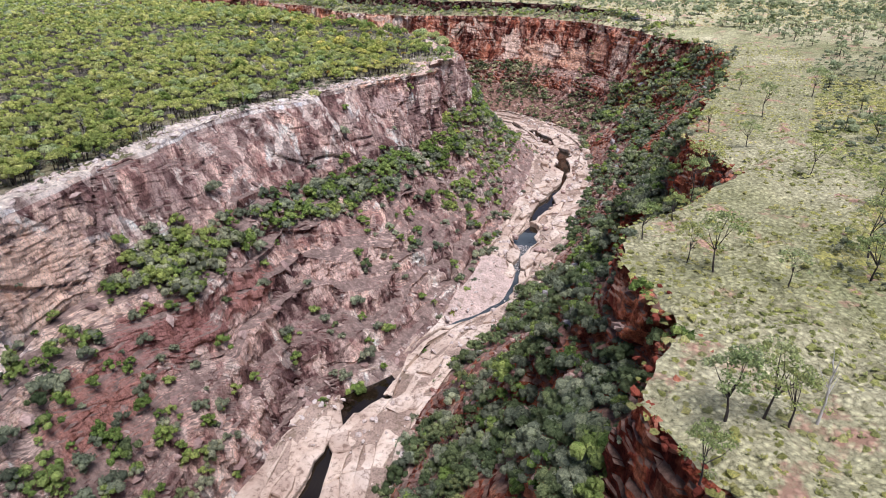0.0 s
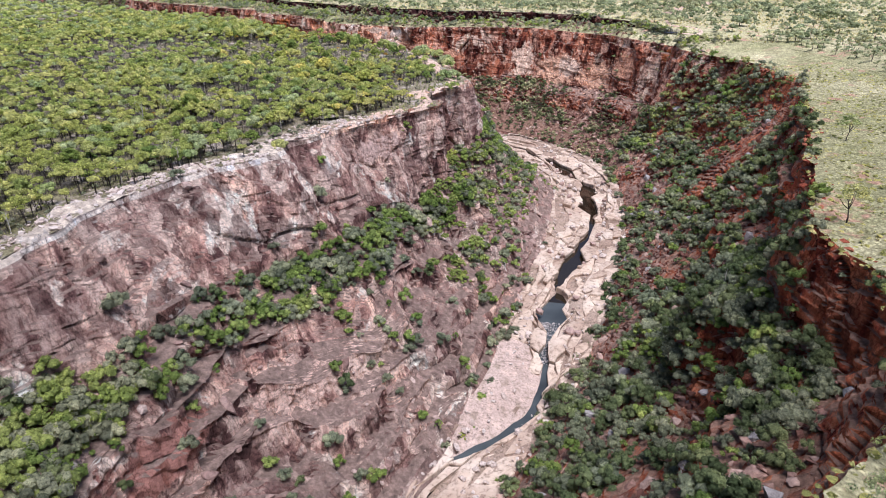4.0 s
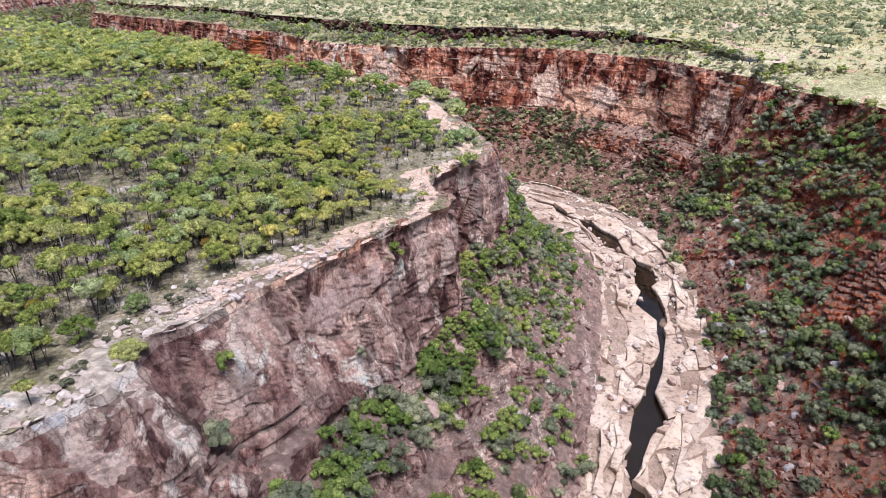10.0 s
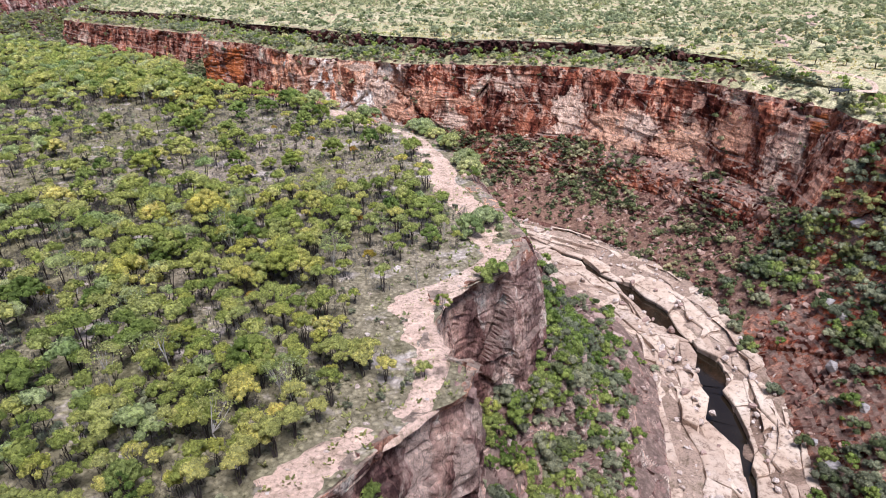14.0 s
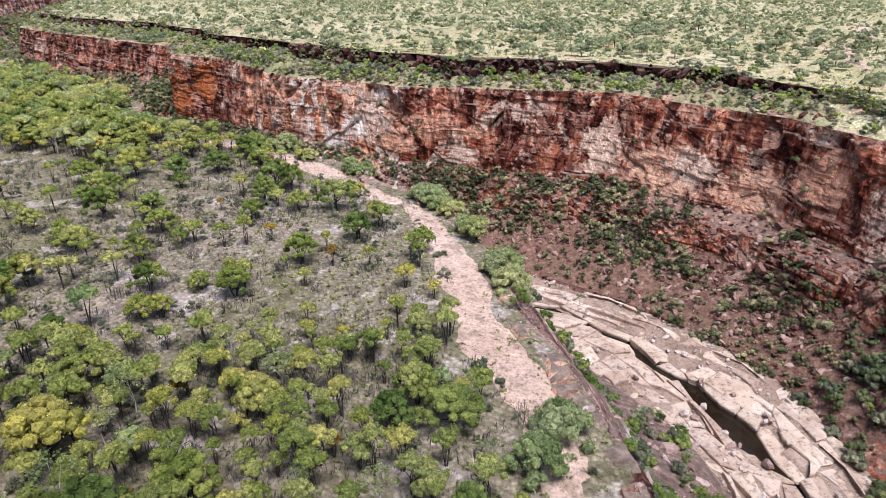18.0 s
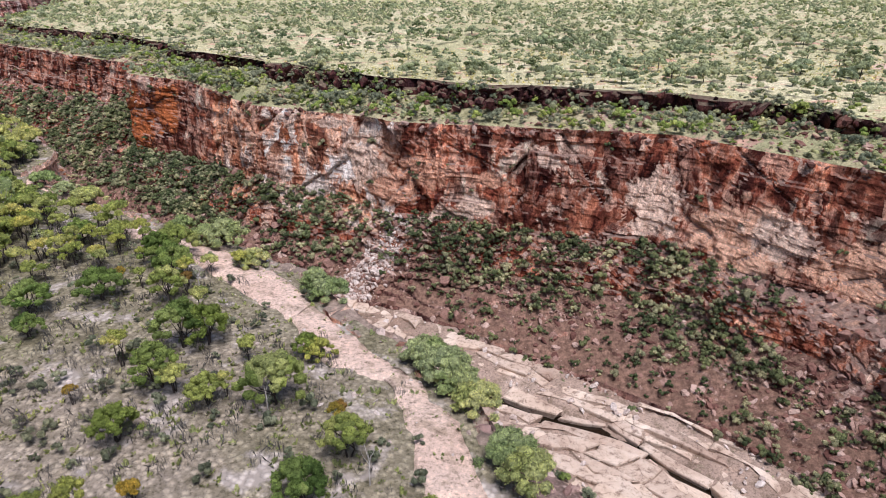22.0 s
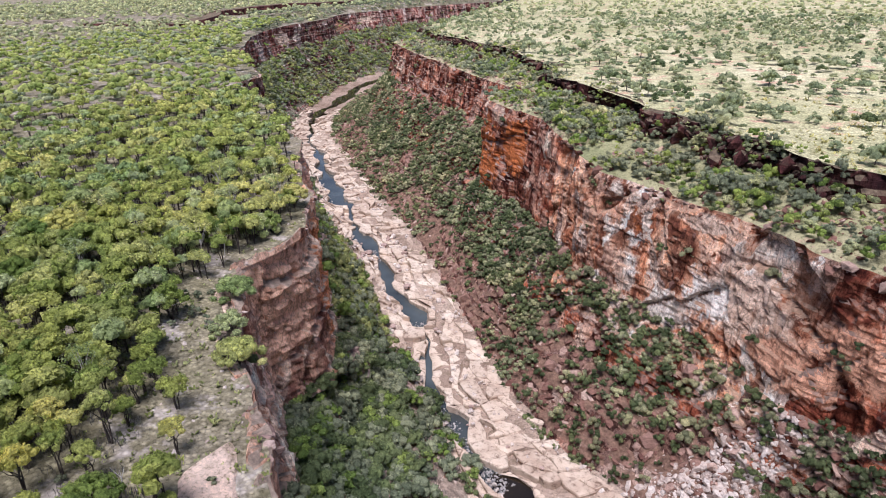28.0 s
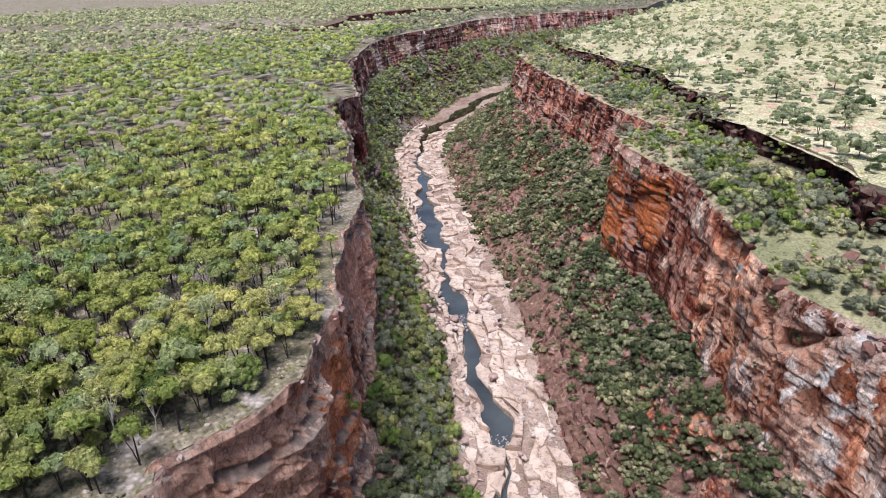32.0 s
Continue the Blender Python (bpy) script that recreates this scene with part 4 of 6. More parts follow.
# bleached rock shelf along the western rim, and the worn track behind it
def rim_ribbon(name, t0, t1, offsets, lifts, mat, label, cat, seed, rough, shift=None):
    sel = (T >= t0) & (T <= t1)
    R = []
    line, away = rim_w, out_w
    if shift:
        even = np.ones(31) / 31
        line, away = (np.stack([np.convolve(np.pad(a[:, k], 15, "edge"), even, "valid") for k in (0, 1)], 1) for a in (rim_w, out_w))
        away = away / np.linalg.norm(away, axis=1, keepdims=True)
    top = linear(RIM_W_Z, T)[sel]
    wob = np.column_stack([rim_w[sel], np.zeros(sel.sum())])
    wig = 1 + 0.5 * fbm(wob * 0.09, 3, seed)
    move = np.interp(T[sel], *shift) if shift else np.zeros(sel.sum())
    for k, (o, l) in enumerate(zip(offsets, lifts)):
        reach = (o * wig if o > 0 else np.full(sel.sum(), o)) + move + 0.7 * fbm(wob * 0.35 + k * 3.1, 3, seed + 11) * (o > 0)
        xy = line[sel] + away[sel] * reach[:, None]
        d = np.clip(reach / 14, 0, 1)
        w = d * d * (3 - 2 * d)
        z = (50.4 + plateau_height(xy[:, 0], xy[:, 1], 1)) * w + top * (1 - w)
        R.append(np.column_stack([xy, z + l]))
    if not shift:
        # the lip hugs the wall's own broken edge
        back = np.column_stack([out_w[sel], np.zeros(sel.sum())])
        R[0], R[1] = west[2][sel] - back * 0.06, west[0][sel] - back * 0.06 + (0, 0, 0.06)
    R = np.stack(R)
    q = R[2:-1].reshape(-1, 3)
    R[2:-1, :, 2] += (rough * ((worley(q * (0.45, 0.45, 0), seed + 3)[0] - 0.5) * 0.9 + fbm(q * 0.3, 3, seed + 4) * 0.5)).reshape(R[2:-1].shape[:2])
    return tagged(strip(name, R, mat, None, False, smooth=rough < 0.2), label, cat, kind="structure")


rim_ribbon("rim_shelf", 0.0, 4.9, (-0.5, 0.1, 0.6, 1.2, 1.8, 2.5, 3.2, 4, 4.8, 5.7, 6.6, 7.5), (-1.6, -0.15, 0.1, 0.2, 0.25, 0.25, 0.22, 0.2, 0.15, 0.1, -0.05, -0.8), BLEACHED, "bleached broken sandstone along the cliff top", "rock shelf", 700, 1.0)
rim_ribbon("rim_edge", 4.85, 20.0, (-0.5, 0.1, 0.6, 1.2, 1.9, 2.6), (-1.4, -0.1, 0.0, 0.05, 0.0, -0.7), ORANGE, "broken rock lip along the cliff top", "rock shelf", 710, 1.0)
rim_ribbon("rim_track", 4.8, 14.2, (0.1, 0.6, 1.4, 2.4, 3.5, 4.6, 5.4, 6.2), (-0.4, 0.02, 0.1, 0.13, 0.13, 0.1, 0.03, -0.4), TRAIL, "worn pink dirt track along the cliff top", "track", 720, 0.12,
           ([4.8, 5.2, 6.0, 7.2, 8.5, 12, 13.4, 14.2], [0.2, 0.3, 0.3, 1.0, 2.6, 2.6, 3.0, 3.5]))
rim_ribbon("bare_patch", 12.2, 13.8, (0.1, 0.6, 1.5, 2.5, 3.5, 4.5, 5.3, 5.9), (-0.5, 0.02, 0.1, 0.15, 0.15, 0.1, 0.03, -0.5), TRAIL, "bare pink dirt on the cliff top", "track", 725, 0.12, ([12.2, 13.0, 13.8], [3, 2, 3]))
rim_ribbon("bare_shelf", 15.0, 15.6, (0.1, 0.6, 1.4, 2.4, 3.4, 4.0), (-0.5, 0.02, 0.1, 0.15, 0.05, -0.5), TRAIL, "bare pale dirt on the cliff top", "track", 727, 0.12, ([15.0, 15.7], [1, 1]))


def ground_height(x, y, side):
    edge, ez, base = (edge_w, edge_wz, 50.4) if side == 1 else (edge_e, edge_ez, 54.3)
    p = np.array([[x, y]], float)
    ei, d = nearest(p, edge)
    w = float(np.clip(d[0] / 14, 0, 1))
    w = w * w * (3 - 2 * w)
    return float((base + plateau_height(p[:, 0], p[:, 1], side)[0]) * w + ez[ei[0]] * (1 - w))


def path_ribbon(name, points, width, label):
    """A worn path over the eastern grassland."""
    c = spline(points, np.linspace(0, len(points) - 1, 14 * len(points)))
    d = np.gradient(c, axis=0)
    d /= np.linalg.norm(d, axis=1, keepdims=True)
    nrm = np.stack([-d[:, 1], d[:, 0]], 1)
    rows = [np.array([(*p, ground_height(*p, 2) + l) for p in c + nrm * width * g]) for g, l in ((-0.6, -0.2), (-0.4, 0.12), (0, 0.16), (0.4, 0.12), (0.6, -0.2))]
    return tagged(strip(name, np.stack(rows), TRAIL, None, True, smooth=True), label, "path", kind="structure")


path_ribbon("lookout_path", [(96, 314), (104, 319), (110, 329), (109, 340), (104, 352), (112, 380), (126, 410), (133, 445), (150, 480)], 1.6, "pale trodden footpath through dry grass")
path_ribbon("dirt_road", [(118, 402), (128, 414), (136, 436), (150, 452), (175, 482), (205, 540)], 6.0, "pale dusty vehicle track across the plateau")
path_ribbon("turning_area", [(124, 448), (131, 452), (140, 452), (148, 446)], 10.0, "bare pale turning place on the plateau")
far_cap = [(-720, 560), (-580, 590), (-480, 620), (-498, 670), (-505, 725), (-497, 775), (-520, 860), (-600, 960)]
fc = spline(far_cap, np.linspace(0, len(far_cap) - 1, 500))
fq = np.column_stack([fc, np.zeros(len(fc))])
fc = fc + np.stack([fbm(fq * 0.05, 3, 730), fbm(fq * 0.05, 3, 735)], 1) * 5
far_h = np.interp(np.linspace(0, 1, len(fc)), [0, 0.25, 0.4, 0.6, 1], [0.3, 0.35, 1.1, 1.3, 0.8])
far_rows = np.stack([np.column_stack([fc + np.array((-0.95, 0.3)) * g, 49.2 + (z - 49.2) * far_h]) for g, z in ((110, 49.0), (30, 57.0), (8, 58.4), (1.5, 58.0), (0.5, 54.5), (0, 52.0), (-4, 49.4))])
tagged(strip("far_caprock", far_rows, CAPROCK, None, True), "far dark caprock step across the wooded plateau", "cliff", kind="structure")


# ---- stones ----
RNG = np.random.default_rng(5)


def stone(rng, flat=0.7):
    """One angular stone: a chipped, squashed twenty-sided block."""
    bm = bmesh.new()
    bmesh.ops.create_icosphere(bm, subdivisions=1, radius=1.0)
    v = np.array([p.co for p in bm.verts])
    f = np.array([[q.index for q in p.verts] for p in bm.faces])
    bm.free()
    for _ in range(4):
        n = rng.normal(size=3)
        n /= np.linalg.norm(n)
        over = np.clip(v @ n - rng.uniform(0.35, 0.7), 0, None)
        v = v - over[:, None] * n
    v = v * rng.uniform(0.75, 1.25, 3) * (1, 1, flat) + rng.normal(size=v.shape) * 0.05
    return v, f


def joined(models, places, rng, tilt=0.4):
    """Many copies of a few models as one vertex and face list. places: x, y, z, scale."""
    vs, fs, n = [], [], 0
    pick = rng.integers(0, len(models), len(places))
    for k, (v, f) in enumerate(models):
        P = places[pick == k]
        if not len(P):
            continue
        a = rng.uniform(0, 6.28, len(P))
        tx = rng.normal(size=(len(P), 2)) * tilt
        ca, sa, s = np.cos(a)[:, None], np.sin(a)[:, None], P[:, 3][:, None]
        X0, Y0 = v[None, :, 0] * ca - v[None, :, 1] * sa, v[None, :, 0] * sa + v[None, :, 1] * ca
        Z0 = v[None, :, 2] + X0 * tx[:, :1] + Y0 * tx[:, 1:]
        vs.append(np.stack([X0 * s + P[:, :1], Y0 * s + P[:, 1:2], Z0 * s + P[:, 2:3]], 2).reshape(-1, 3))
        fs.append((f[None] + (np.arange(len(P)) * len(v))[:, None, None]).reshape(-1, f.shape[1]) + n)
        n += len(P) * len(v)
    return np.concatenate(vs), np.concatenate(fs)


def on_wall(P, zone, density, tmin=0.0, tmax=99.0, up=0.35, patch=0.06, seed=640, spread=1.3):
    """Places on a wall's slopes: density per square metre for each zone, in patches."""
    du = np.linalg.norm(np.gradient(P, axis=0), axis=2)
    dv = np.linalg.norm(np.gradient(P, axis=1), axis=2)
    N = np.abs(grid_normals(P)[..., 2])
    rate = np.array(density)[np.minimum(zone, len(density) - 1)][:, None] * du * dv
    clump = np.clip(0.7 + fbm((P * (patch, patch, patch)).reshape(-1, 3), 3, seed).reshape(N.shape) * spread, 0.0, 2.0)
    ok = (RNG.random(N.shape) < rate * clump * (N > up)) & (T >= tmin)[None] & (T < tmax)[None]
    return P[ok]


def sized(p, lo, hi, sink=0.15, power=1.0):
    return np.column_stack([p[:, :2], p[:, 2] - sink, lo + (hi - lo) * RNG.random(len(p)) ** power])


def patchy(p, scale, seed):
    return fbm(np.column_stack([p * scale, np.zeros(len(p))]), 3, seed)


STONES = [stone(RNG) for _ in range(8)]
LEDGES = [stone(RNG, 0.4) for _ in range(6)]


def stone_material(name, a, b, c):
    m = Nodes(name, 0.9)
    col = m.ramp(m.geo.outputs["Random Per Island"], [(0.0, a), (0.5, b), (1.0, c)])
    info = m.n.new("ShaderNodeObjectInfo")
    col = m.mix(0.5, col, m.ramp(info.outputs["Random"], [(0.0, (0.75, 0.72, 0.7)), (1.0, (1.2, 1.18, 1.15))]), "MULTIPLY")
    grain = m.noise(1.4, (1, 1, 2.5), 8, 0.7)
    col = m.mix(0.8, col, m.ramp(grain, [(0.33, (0.5, 0.47, 0.46)), (0.5, (1, 1, 1)), (0.68, (1.3, 1.28, 1.25))]), "MULTIPLY")
    m.bump(grain, 0.8, 0.5)
    return m.done(col)


RUBBLE_RED = stone_material("red_rubble", (0.10, 0.045, 0.036), (0.24, 0.13, 0.10), (0.46, 0.33, 0.27))
RUBBLE_PINK = stone_material("pink_rubble", (0.24, 0.15, 0.13), (0.40, 0.28, 0.24), (0.58, 0.46, 0.40))
PEBBLE = stone_material("grey_pebbles", (0.20, 0.19, 0.19), (0.34, 0.32, 0.31), (0.52, 0.47, 0.44))
PALE_STONE = stone_material("pale_boulder", (0.50, 0.40, 0.34), (0.60, 0.50, 0.44), (0.68, 0.60, 0.54))

rub_w = np.concatenate([on_wall(west, west_zone, (0.01, 0.10, 0.03, 0.07, 0.12), 0, 5.5, patch=0.1, seed=650), on_wall(west, west_zone, (0.02, 0.22, 0.10, 0.28, 0.25), 5.5, 21, patch=0.1, seed=650)])
rub_e = np.concatenate([on_wall(east, east_zone, (0.01, 0.3, 0.2, 0.5, 0.4), 9.6, 17, patch=0.1, seed=656), on_wall(east, east_zone, (0.02, 0.30, 0.16, 0.34, 0.30), 0, 21, patch=0.1, seed=655)])
tagged(put("rubble_west", mesh_from("rubble_west", *joined(STONES, sized(rub_w, 0.18, 1.4, 0.12, 3.0), RNG), smooth=False), RUBBLE_PINK), "fallen pink and mauve sandstone rubble on the ledges", "rubble", kind="stuff")
tagged(put("rubble_east", mesh_from("rubble_east", *joined(STONES + LEDGES, sized(rub_e, 0.15, 1.35, 0.12, 3.2), RNG), smooth=False), RUBBLE_RED), "fallen red sandstone rubble on the slopes", "rubble", kind="stuff")
chute_t = (T > 13.5) & (T < 14.15)
chute = east[east_zone >= 1][:, chute_t]
across = (T[chute_t] - 13.8) / 0.3
keep_c = RNG.random(chute.shape[:2]) < 0.8 * np.exp(-(across[None] / np.linspace(0.22, 0.75, len(chute))[:, None]) ** 2)
tagged(put("debris_chute", mesh_from("debris_chute", *joined(STONES, sized(chute[keep_c], 0.2, 1.1, 0.05, 2.5), RNG), smooth=False), PALE_STONE), "fan of white broken rock fallen below the wall", "rubble", kind="stuff")
late = np.where(T > 10.9)[0][::2]
capr = cap_rows[3:, late].reshape(-1, 3)
capr = capr[RNG.random(len(capr)) < 0.9 * np.clip(1 + patchy(capr[:, :2], 0.06, 340) * 2.2, 0, 2)]
capr = capr + RNG.normal(size=capr.shape) * (1.6, 1.6, 0.4)
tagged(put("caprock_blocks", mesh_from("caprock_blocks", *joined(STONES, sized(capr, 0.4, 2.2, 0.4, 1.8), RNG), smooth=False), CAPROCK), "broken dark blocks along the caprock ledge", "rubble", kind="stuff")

shelf = slope_rows[1:-1][:, T > 10.8].reshape(-1, 3)
lip_e = np.concatenate([east[0:4][:, T > 9.6].reshape(-1, 3), slope_rows[-3:][:, T > 9.6].reshape(-1, 3)])
lip_e = lip_e[RNG.random(len(lip_e)) < 0.09]
tagged(put("wall_top_blocks", mesh_from("wall_top_blocks", *joined(LEDGES + STONES, sized(lip_e, 0.25, 1.5, 0.2, 1.8), RNG, 0.2), smooth=False), RUBBLE_RED), "broken red blocks along the top of the wall", "rubble", kind="stuff")
RUBBLE_DEEP = stone_material("deep_red_rubble", (0.12, 0.028, 0.018), (0.26, 0.068, 0.04), (0.42, 0.17, 0.10))
lip_s = np.concatenate([east[0:5][:, T < 9.6].reshape(-1, 3), slope_rows[-2:][:, T < 9.6].reshape(-1, 3)])
lip_s = lip_s[RNG.random(len(lip_s)) < 0.10 * np.clip(1 + patchy(lip_s[:, :2], 0.08, 344) * 2, 0.2, 2)]
lip_s[:, :2] += RNG.normal(size=(len(lip_s), 2)) * 0.7
tagged(put("edge_blocks", mesh_from("edge_blocks", *joined(STONES, sized(lip_s, 0.15, 0.75, 0.2, 1.8), RNG, 0.25), smooth=False), RUBBLE_DEEP), "broken deep red blocks along the grassy edge", "rubble", kind="stuff")
shelf = shelf[RNG.random(len(shelf)) < 0.14 * np.clip(1 + patchy(shelf[:, :2], 0.09, 341) * 2, 0, 2)]
tagged(put("shelf_blocks", mesh_from("shelf_blocks", *joined(STONES + LEDGES, sized(shelf, 0.25, 1.5, 0.1, 2.5), RNG), smooth=False), RUBBLE_RED), "red blocks strewn between wall and caprock", "rubble", kind="stuff")


# jointed slabs of the creek bed
def slab_model(corners, z0, top, rng):
    """A worn slab: an eight-cornered outline, undercut sides and a rounded, tilted top."""
    c = np.array(corners)
    ring = []
    for k in range(4):
        a, b = c[k], c[(k + 1) % 4]
        ring += [a, (a + b) / 2 + rng.normal(size=2) * 0.10 * np.linalg.norm(b - a)]
    ring = np.array(ring)
    mid = ring.mean(0)
    tilt = rng.normal(size=2) * 0.045
    rows = []
    for shrink, z in ((0.84, z0), (0.985, top - 0.40), (0.93, top - 0.1), (0.66, top)):
        r = mid + (ring - mid) * shrink
        rows.append(np.column_stack([r, z + (r - mid) @ tilt * (z > z0)]))
    v = np.concatenate(rows + [np.array([[*mid, top + 0.05]])])
    f4 = []
    for k in range(3):
        for s in range(8):
            f4.append((k * 8 + s, k * 8 + (s + 1) % 8, k * 8 + 8 + (s + 1) % 8, k * 8 + 8 + s))
    f3 = [(24 + s, 24 + (s + 1) % 8, 32) for s in range(8)]
    return v, np.array(f4), np.array(f3)


def slab_field(inner, outer, along, seed, flip):
    """Lattice of slab outlines from the water's edge to the foot of the wall."""
    rng = np.random.default_rng(seed)
    arc = np.concatenate([[0], np.cumsum(np.linalg.norm(np.diff(inner, axis=0), axis=1))])
    stop = arc[np.searchsorted(T, 22.0)]
    s = [0.0]
    while s[-1] < stop:
        s.append(s[-1] + along * rng.uniform(0.6, 1.5) * (0.55 if s[-1] > arc[np.searchsorted(T, 12.6)] else 1.0))
    s = np.array(s)
    tt = np.interp(s, arc, T)
    A = np.stack([np.interp(tt, T, inner[:, k]) for k in (0, 1)], 1)
    B = np.stack([np.interp(tt, T, outer[:, k]) for k in (0, 1)], 1)
    nw = 5
    L = np.zeros((len(s), nw + 1, 2))
    for k in range(nw + 1):
        g = k / nw + (rng.normal(size=len(s)) * 0.045 if 0 < k < nw else rng.normal(size=len(s)) * 0.02)
        L[:, k] = A + (B - A) * g[:, None]
    L += rng.normal(size=L.shape) * along * 0.1
    # joints run askew to the creek
    shift = (np.arange(nw + 1) - nw / 2)[None, :, None] * along * 0.22
    d = np.gradient(A, axis=0)
    d /= np.linalg.norm(d, axis=1, keepdims=True)
    L += shift * d[:, None]
    out = []
    i = 0
    skip = np.zeros((len(s), nw), bool)
    for i in range(len(s) - 1):
        for k in range(nw):
            if skip[i, k] or rng.random() < 0.02:
                continue
            di = 2 if (rng.random() < 0.3 and i < len(s) - 2) else 1
            skip[i:i + di, k] = True
            q = [L[i, k], L[i + di, k], L[i + di, k + 1], L[i, k + 1]]
            if flip:
                q = q[::-1]
            f = (k + 0.5) / nw
            top = 0.75 + 1.15 * f ** 0.6 + rng.normal() * (0.5 if tt[i] > 12.6 else 0.33) + 0.3 * math.sin(s[i] * 0.12 + k)
            out.append((tt[i], q, top))
    return out


def near_sand(t, k_west):
    return k_west and 3.15 < t < 4.75


slabs = []
for inner, outer, seed, flip, is_w in ((stream - side_e * half[:, None], bed_w, 31, False, True), (stream + side_e * half[:, None], bed_e, 32, True, False)):
    for t, q, top in slab_field(inner, outer, 6.6, seed, flip):
        c = np.mean(q, axis=0)
        if is_w and near_sand(t, True) and RNG.random() < 0.93:
            continue
        slabs.append((t, slab_model(q, -0.6, top, RNG)))
best = sorted(range(len(slabs)), key=lambda i: abs(slabs[i][0] - 14.8))[:300]
chosen = set(best)
vs, f4s, f3s, n = [], [], [], 0
for i, (t, (v, f4, f3)) in enumerate(slabs):
    if i in chosen:
        o = v.mean(0)
        ob = put("slab", mesh_from("slab", v - o, [f4, f3], smooth=False), SLAB, bed)
        ob.location = o
    else:
        vs.append(v), f4s.append(f4 + n), f3s.append(f3 + n)
        n += len(v)
tagged(put("bed_slabs", mesh_from("bed_slabs", np.concatenate(vs), [np.concatenate(f4s), np.concatenate(f3s)], smooth=False), SLAB, bed), kind="stuff")

# sand flat beside the wide pool, gravel in the stream
sel = (T > 3.0) & (T < 4.9)
sand = np.stack([np.column_stack([stream[sel] - side_e[sel] * (half[sel] * g0 + w)[:, None], np.full(sel.sum(), z)]) for g0, w, z in ((0.2, 0, -0.12), (0.5, 0, 0.08), (1, 0.5, 0.4), (1, 2.5, 1.2), (1, 5, 1.7), (1, 8, 2.1), (1, 11, 1.9))])
tagged(strip("sand_flat", sand, SAND, None, True, smooth=True), "smooth wet pink sand beside a shallow pool", "sand", kind="structure")


def gravel(t0, t1, count, width, shift):
    t = RNG.uniform(t0, t1, count)
    c = np.stack([np.interp(t, T, stream[:, k]) for k in (0, 1)], 1)
    s = np.stack([np.interp(t, T, side_e[:, k]) for k in (0, 1)], 1)
    return np.column_stack([c + s * (shift + RNG.normal(size=count) * width)[:, None], RNG.uniform(-0.05, 0.15, count), RNG.uniform(0.12, 0.5, count) ** 1.3])


peb = np.concatenate([gravel(4.75, 5.3, 900, 2.2, -1.5), gravel(14.2, 15.2, 1500, 1.6, -1.6), gravel(17.15, 17.4, 260, 2.0, -1.0), gravel(15.9, 16.1, 120, 2.0, 0)])
tagged(put("gravel_bars", mesh_from("gravel_bars", *joined(STONES, peb, RNG), smooth=False), PEBBLE), "grey cobbles and gravel in the creek", "gravel", kind="stuff")

cob_t, cob_g = RNG.uniform(1.5, 20, 2600), 0.3 + 0.7 * RNG.random(2600)
cob_west = RNG.random(2600) < 0.5
cob = np.zeros((2600, 2))
for k in (0, 1):
    edge_c = np.where(cob_west, np.interp(cob_t, T, bed_w[:, k]), np.interp(cob_t, T, bed_e[:, k]))
    cob[:, k] = np.interp(cob_t, T, stream[:, k]) * (1 - cob_g) + edge_c * cob_g
cobbles = np.column_stack([cob, 0.75 + 1.2 * cob_g ** 0.6, 0.12 + 0.95 * RNG.random(2600) ** 3.5])
tagged(put("bed_cobbles", mesh_from("bed_cobbles", *joined(STONES, cobbles, RNG), smooth=False), PALE_STONE), "loose pale stones strewn over the creek bed", "stones", kind="stuff")

# single boulders on the bed
for model in range(6):
    v, f = stone(RNG, 0.75)
    me = mesh_from("boulder", v, f, smooth=False)
    me.materials.append(PALE_STONE if model % 2 else RUBBLE_PINK)
    for _ in range(24):
        t = RNG.choice([RNG.uniform(13.4, 17.6), RNG.uniform(5, 10), RNG.uniform(17.1, 17.5)])
        c = np.array([np.interp(t, T, stream[:, k]) for k in (0, 1)])
        s = np.array([np.interp(t, T, side_e[:, k]) for k in (0, 1)])
        side = RNG.choice([-1, 1]) * RNG.uniform(2.5, 9)
        ob = tagged(new("boulder", me), "loose pale sandstone boulder on the creek bed", "boulder", "creek boulders")
        r = RNG.uniform(0.5, 1.3)
        ob.matrix_basis = pose(*(c + s * side), 1.35 + 0.07 * abs(side) + r * 0.25, RNG.uniform(-15, 15), RNG.uniform(-15, 15), RNG.uniform(0, 360)) @ Matrix.Scale(r, 4)

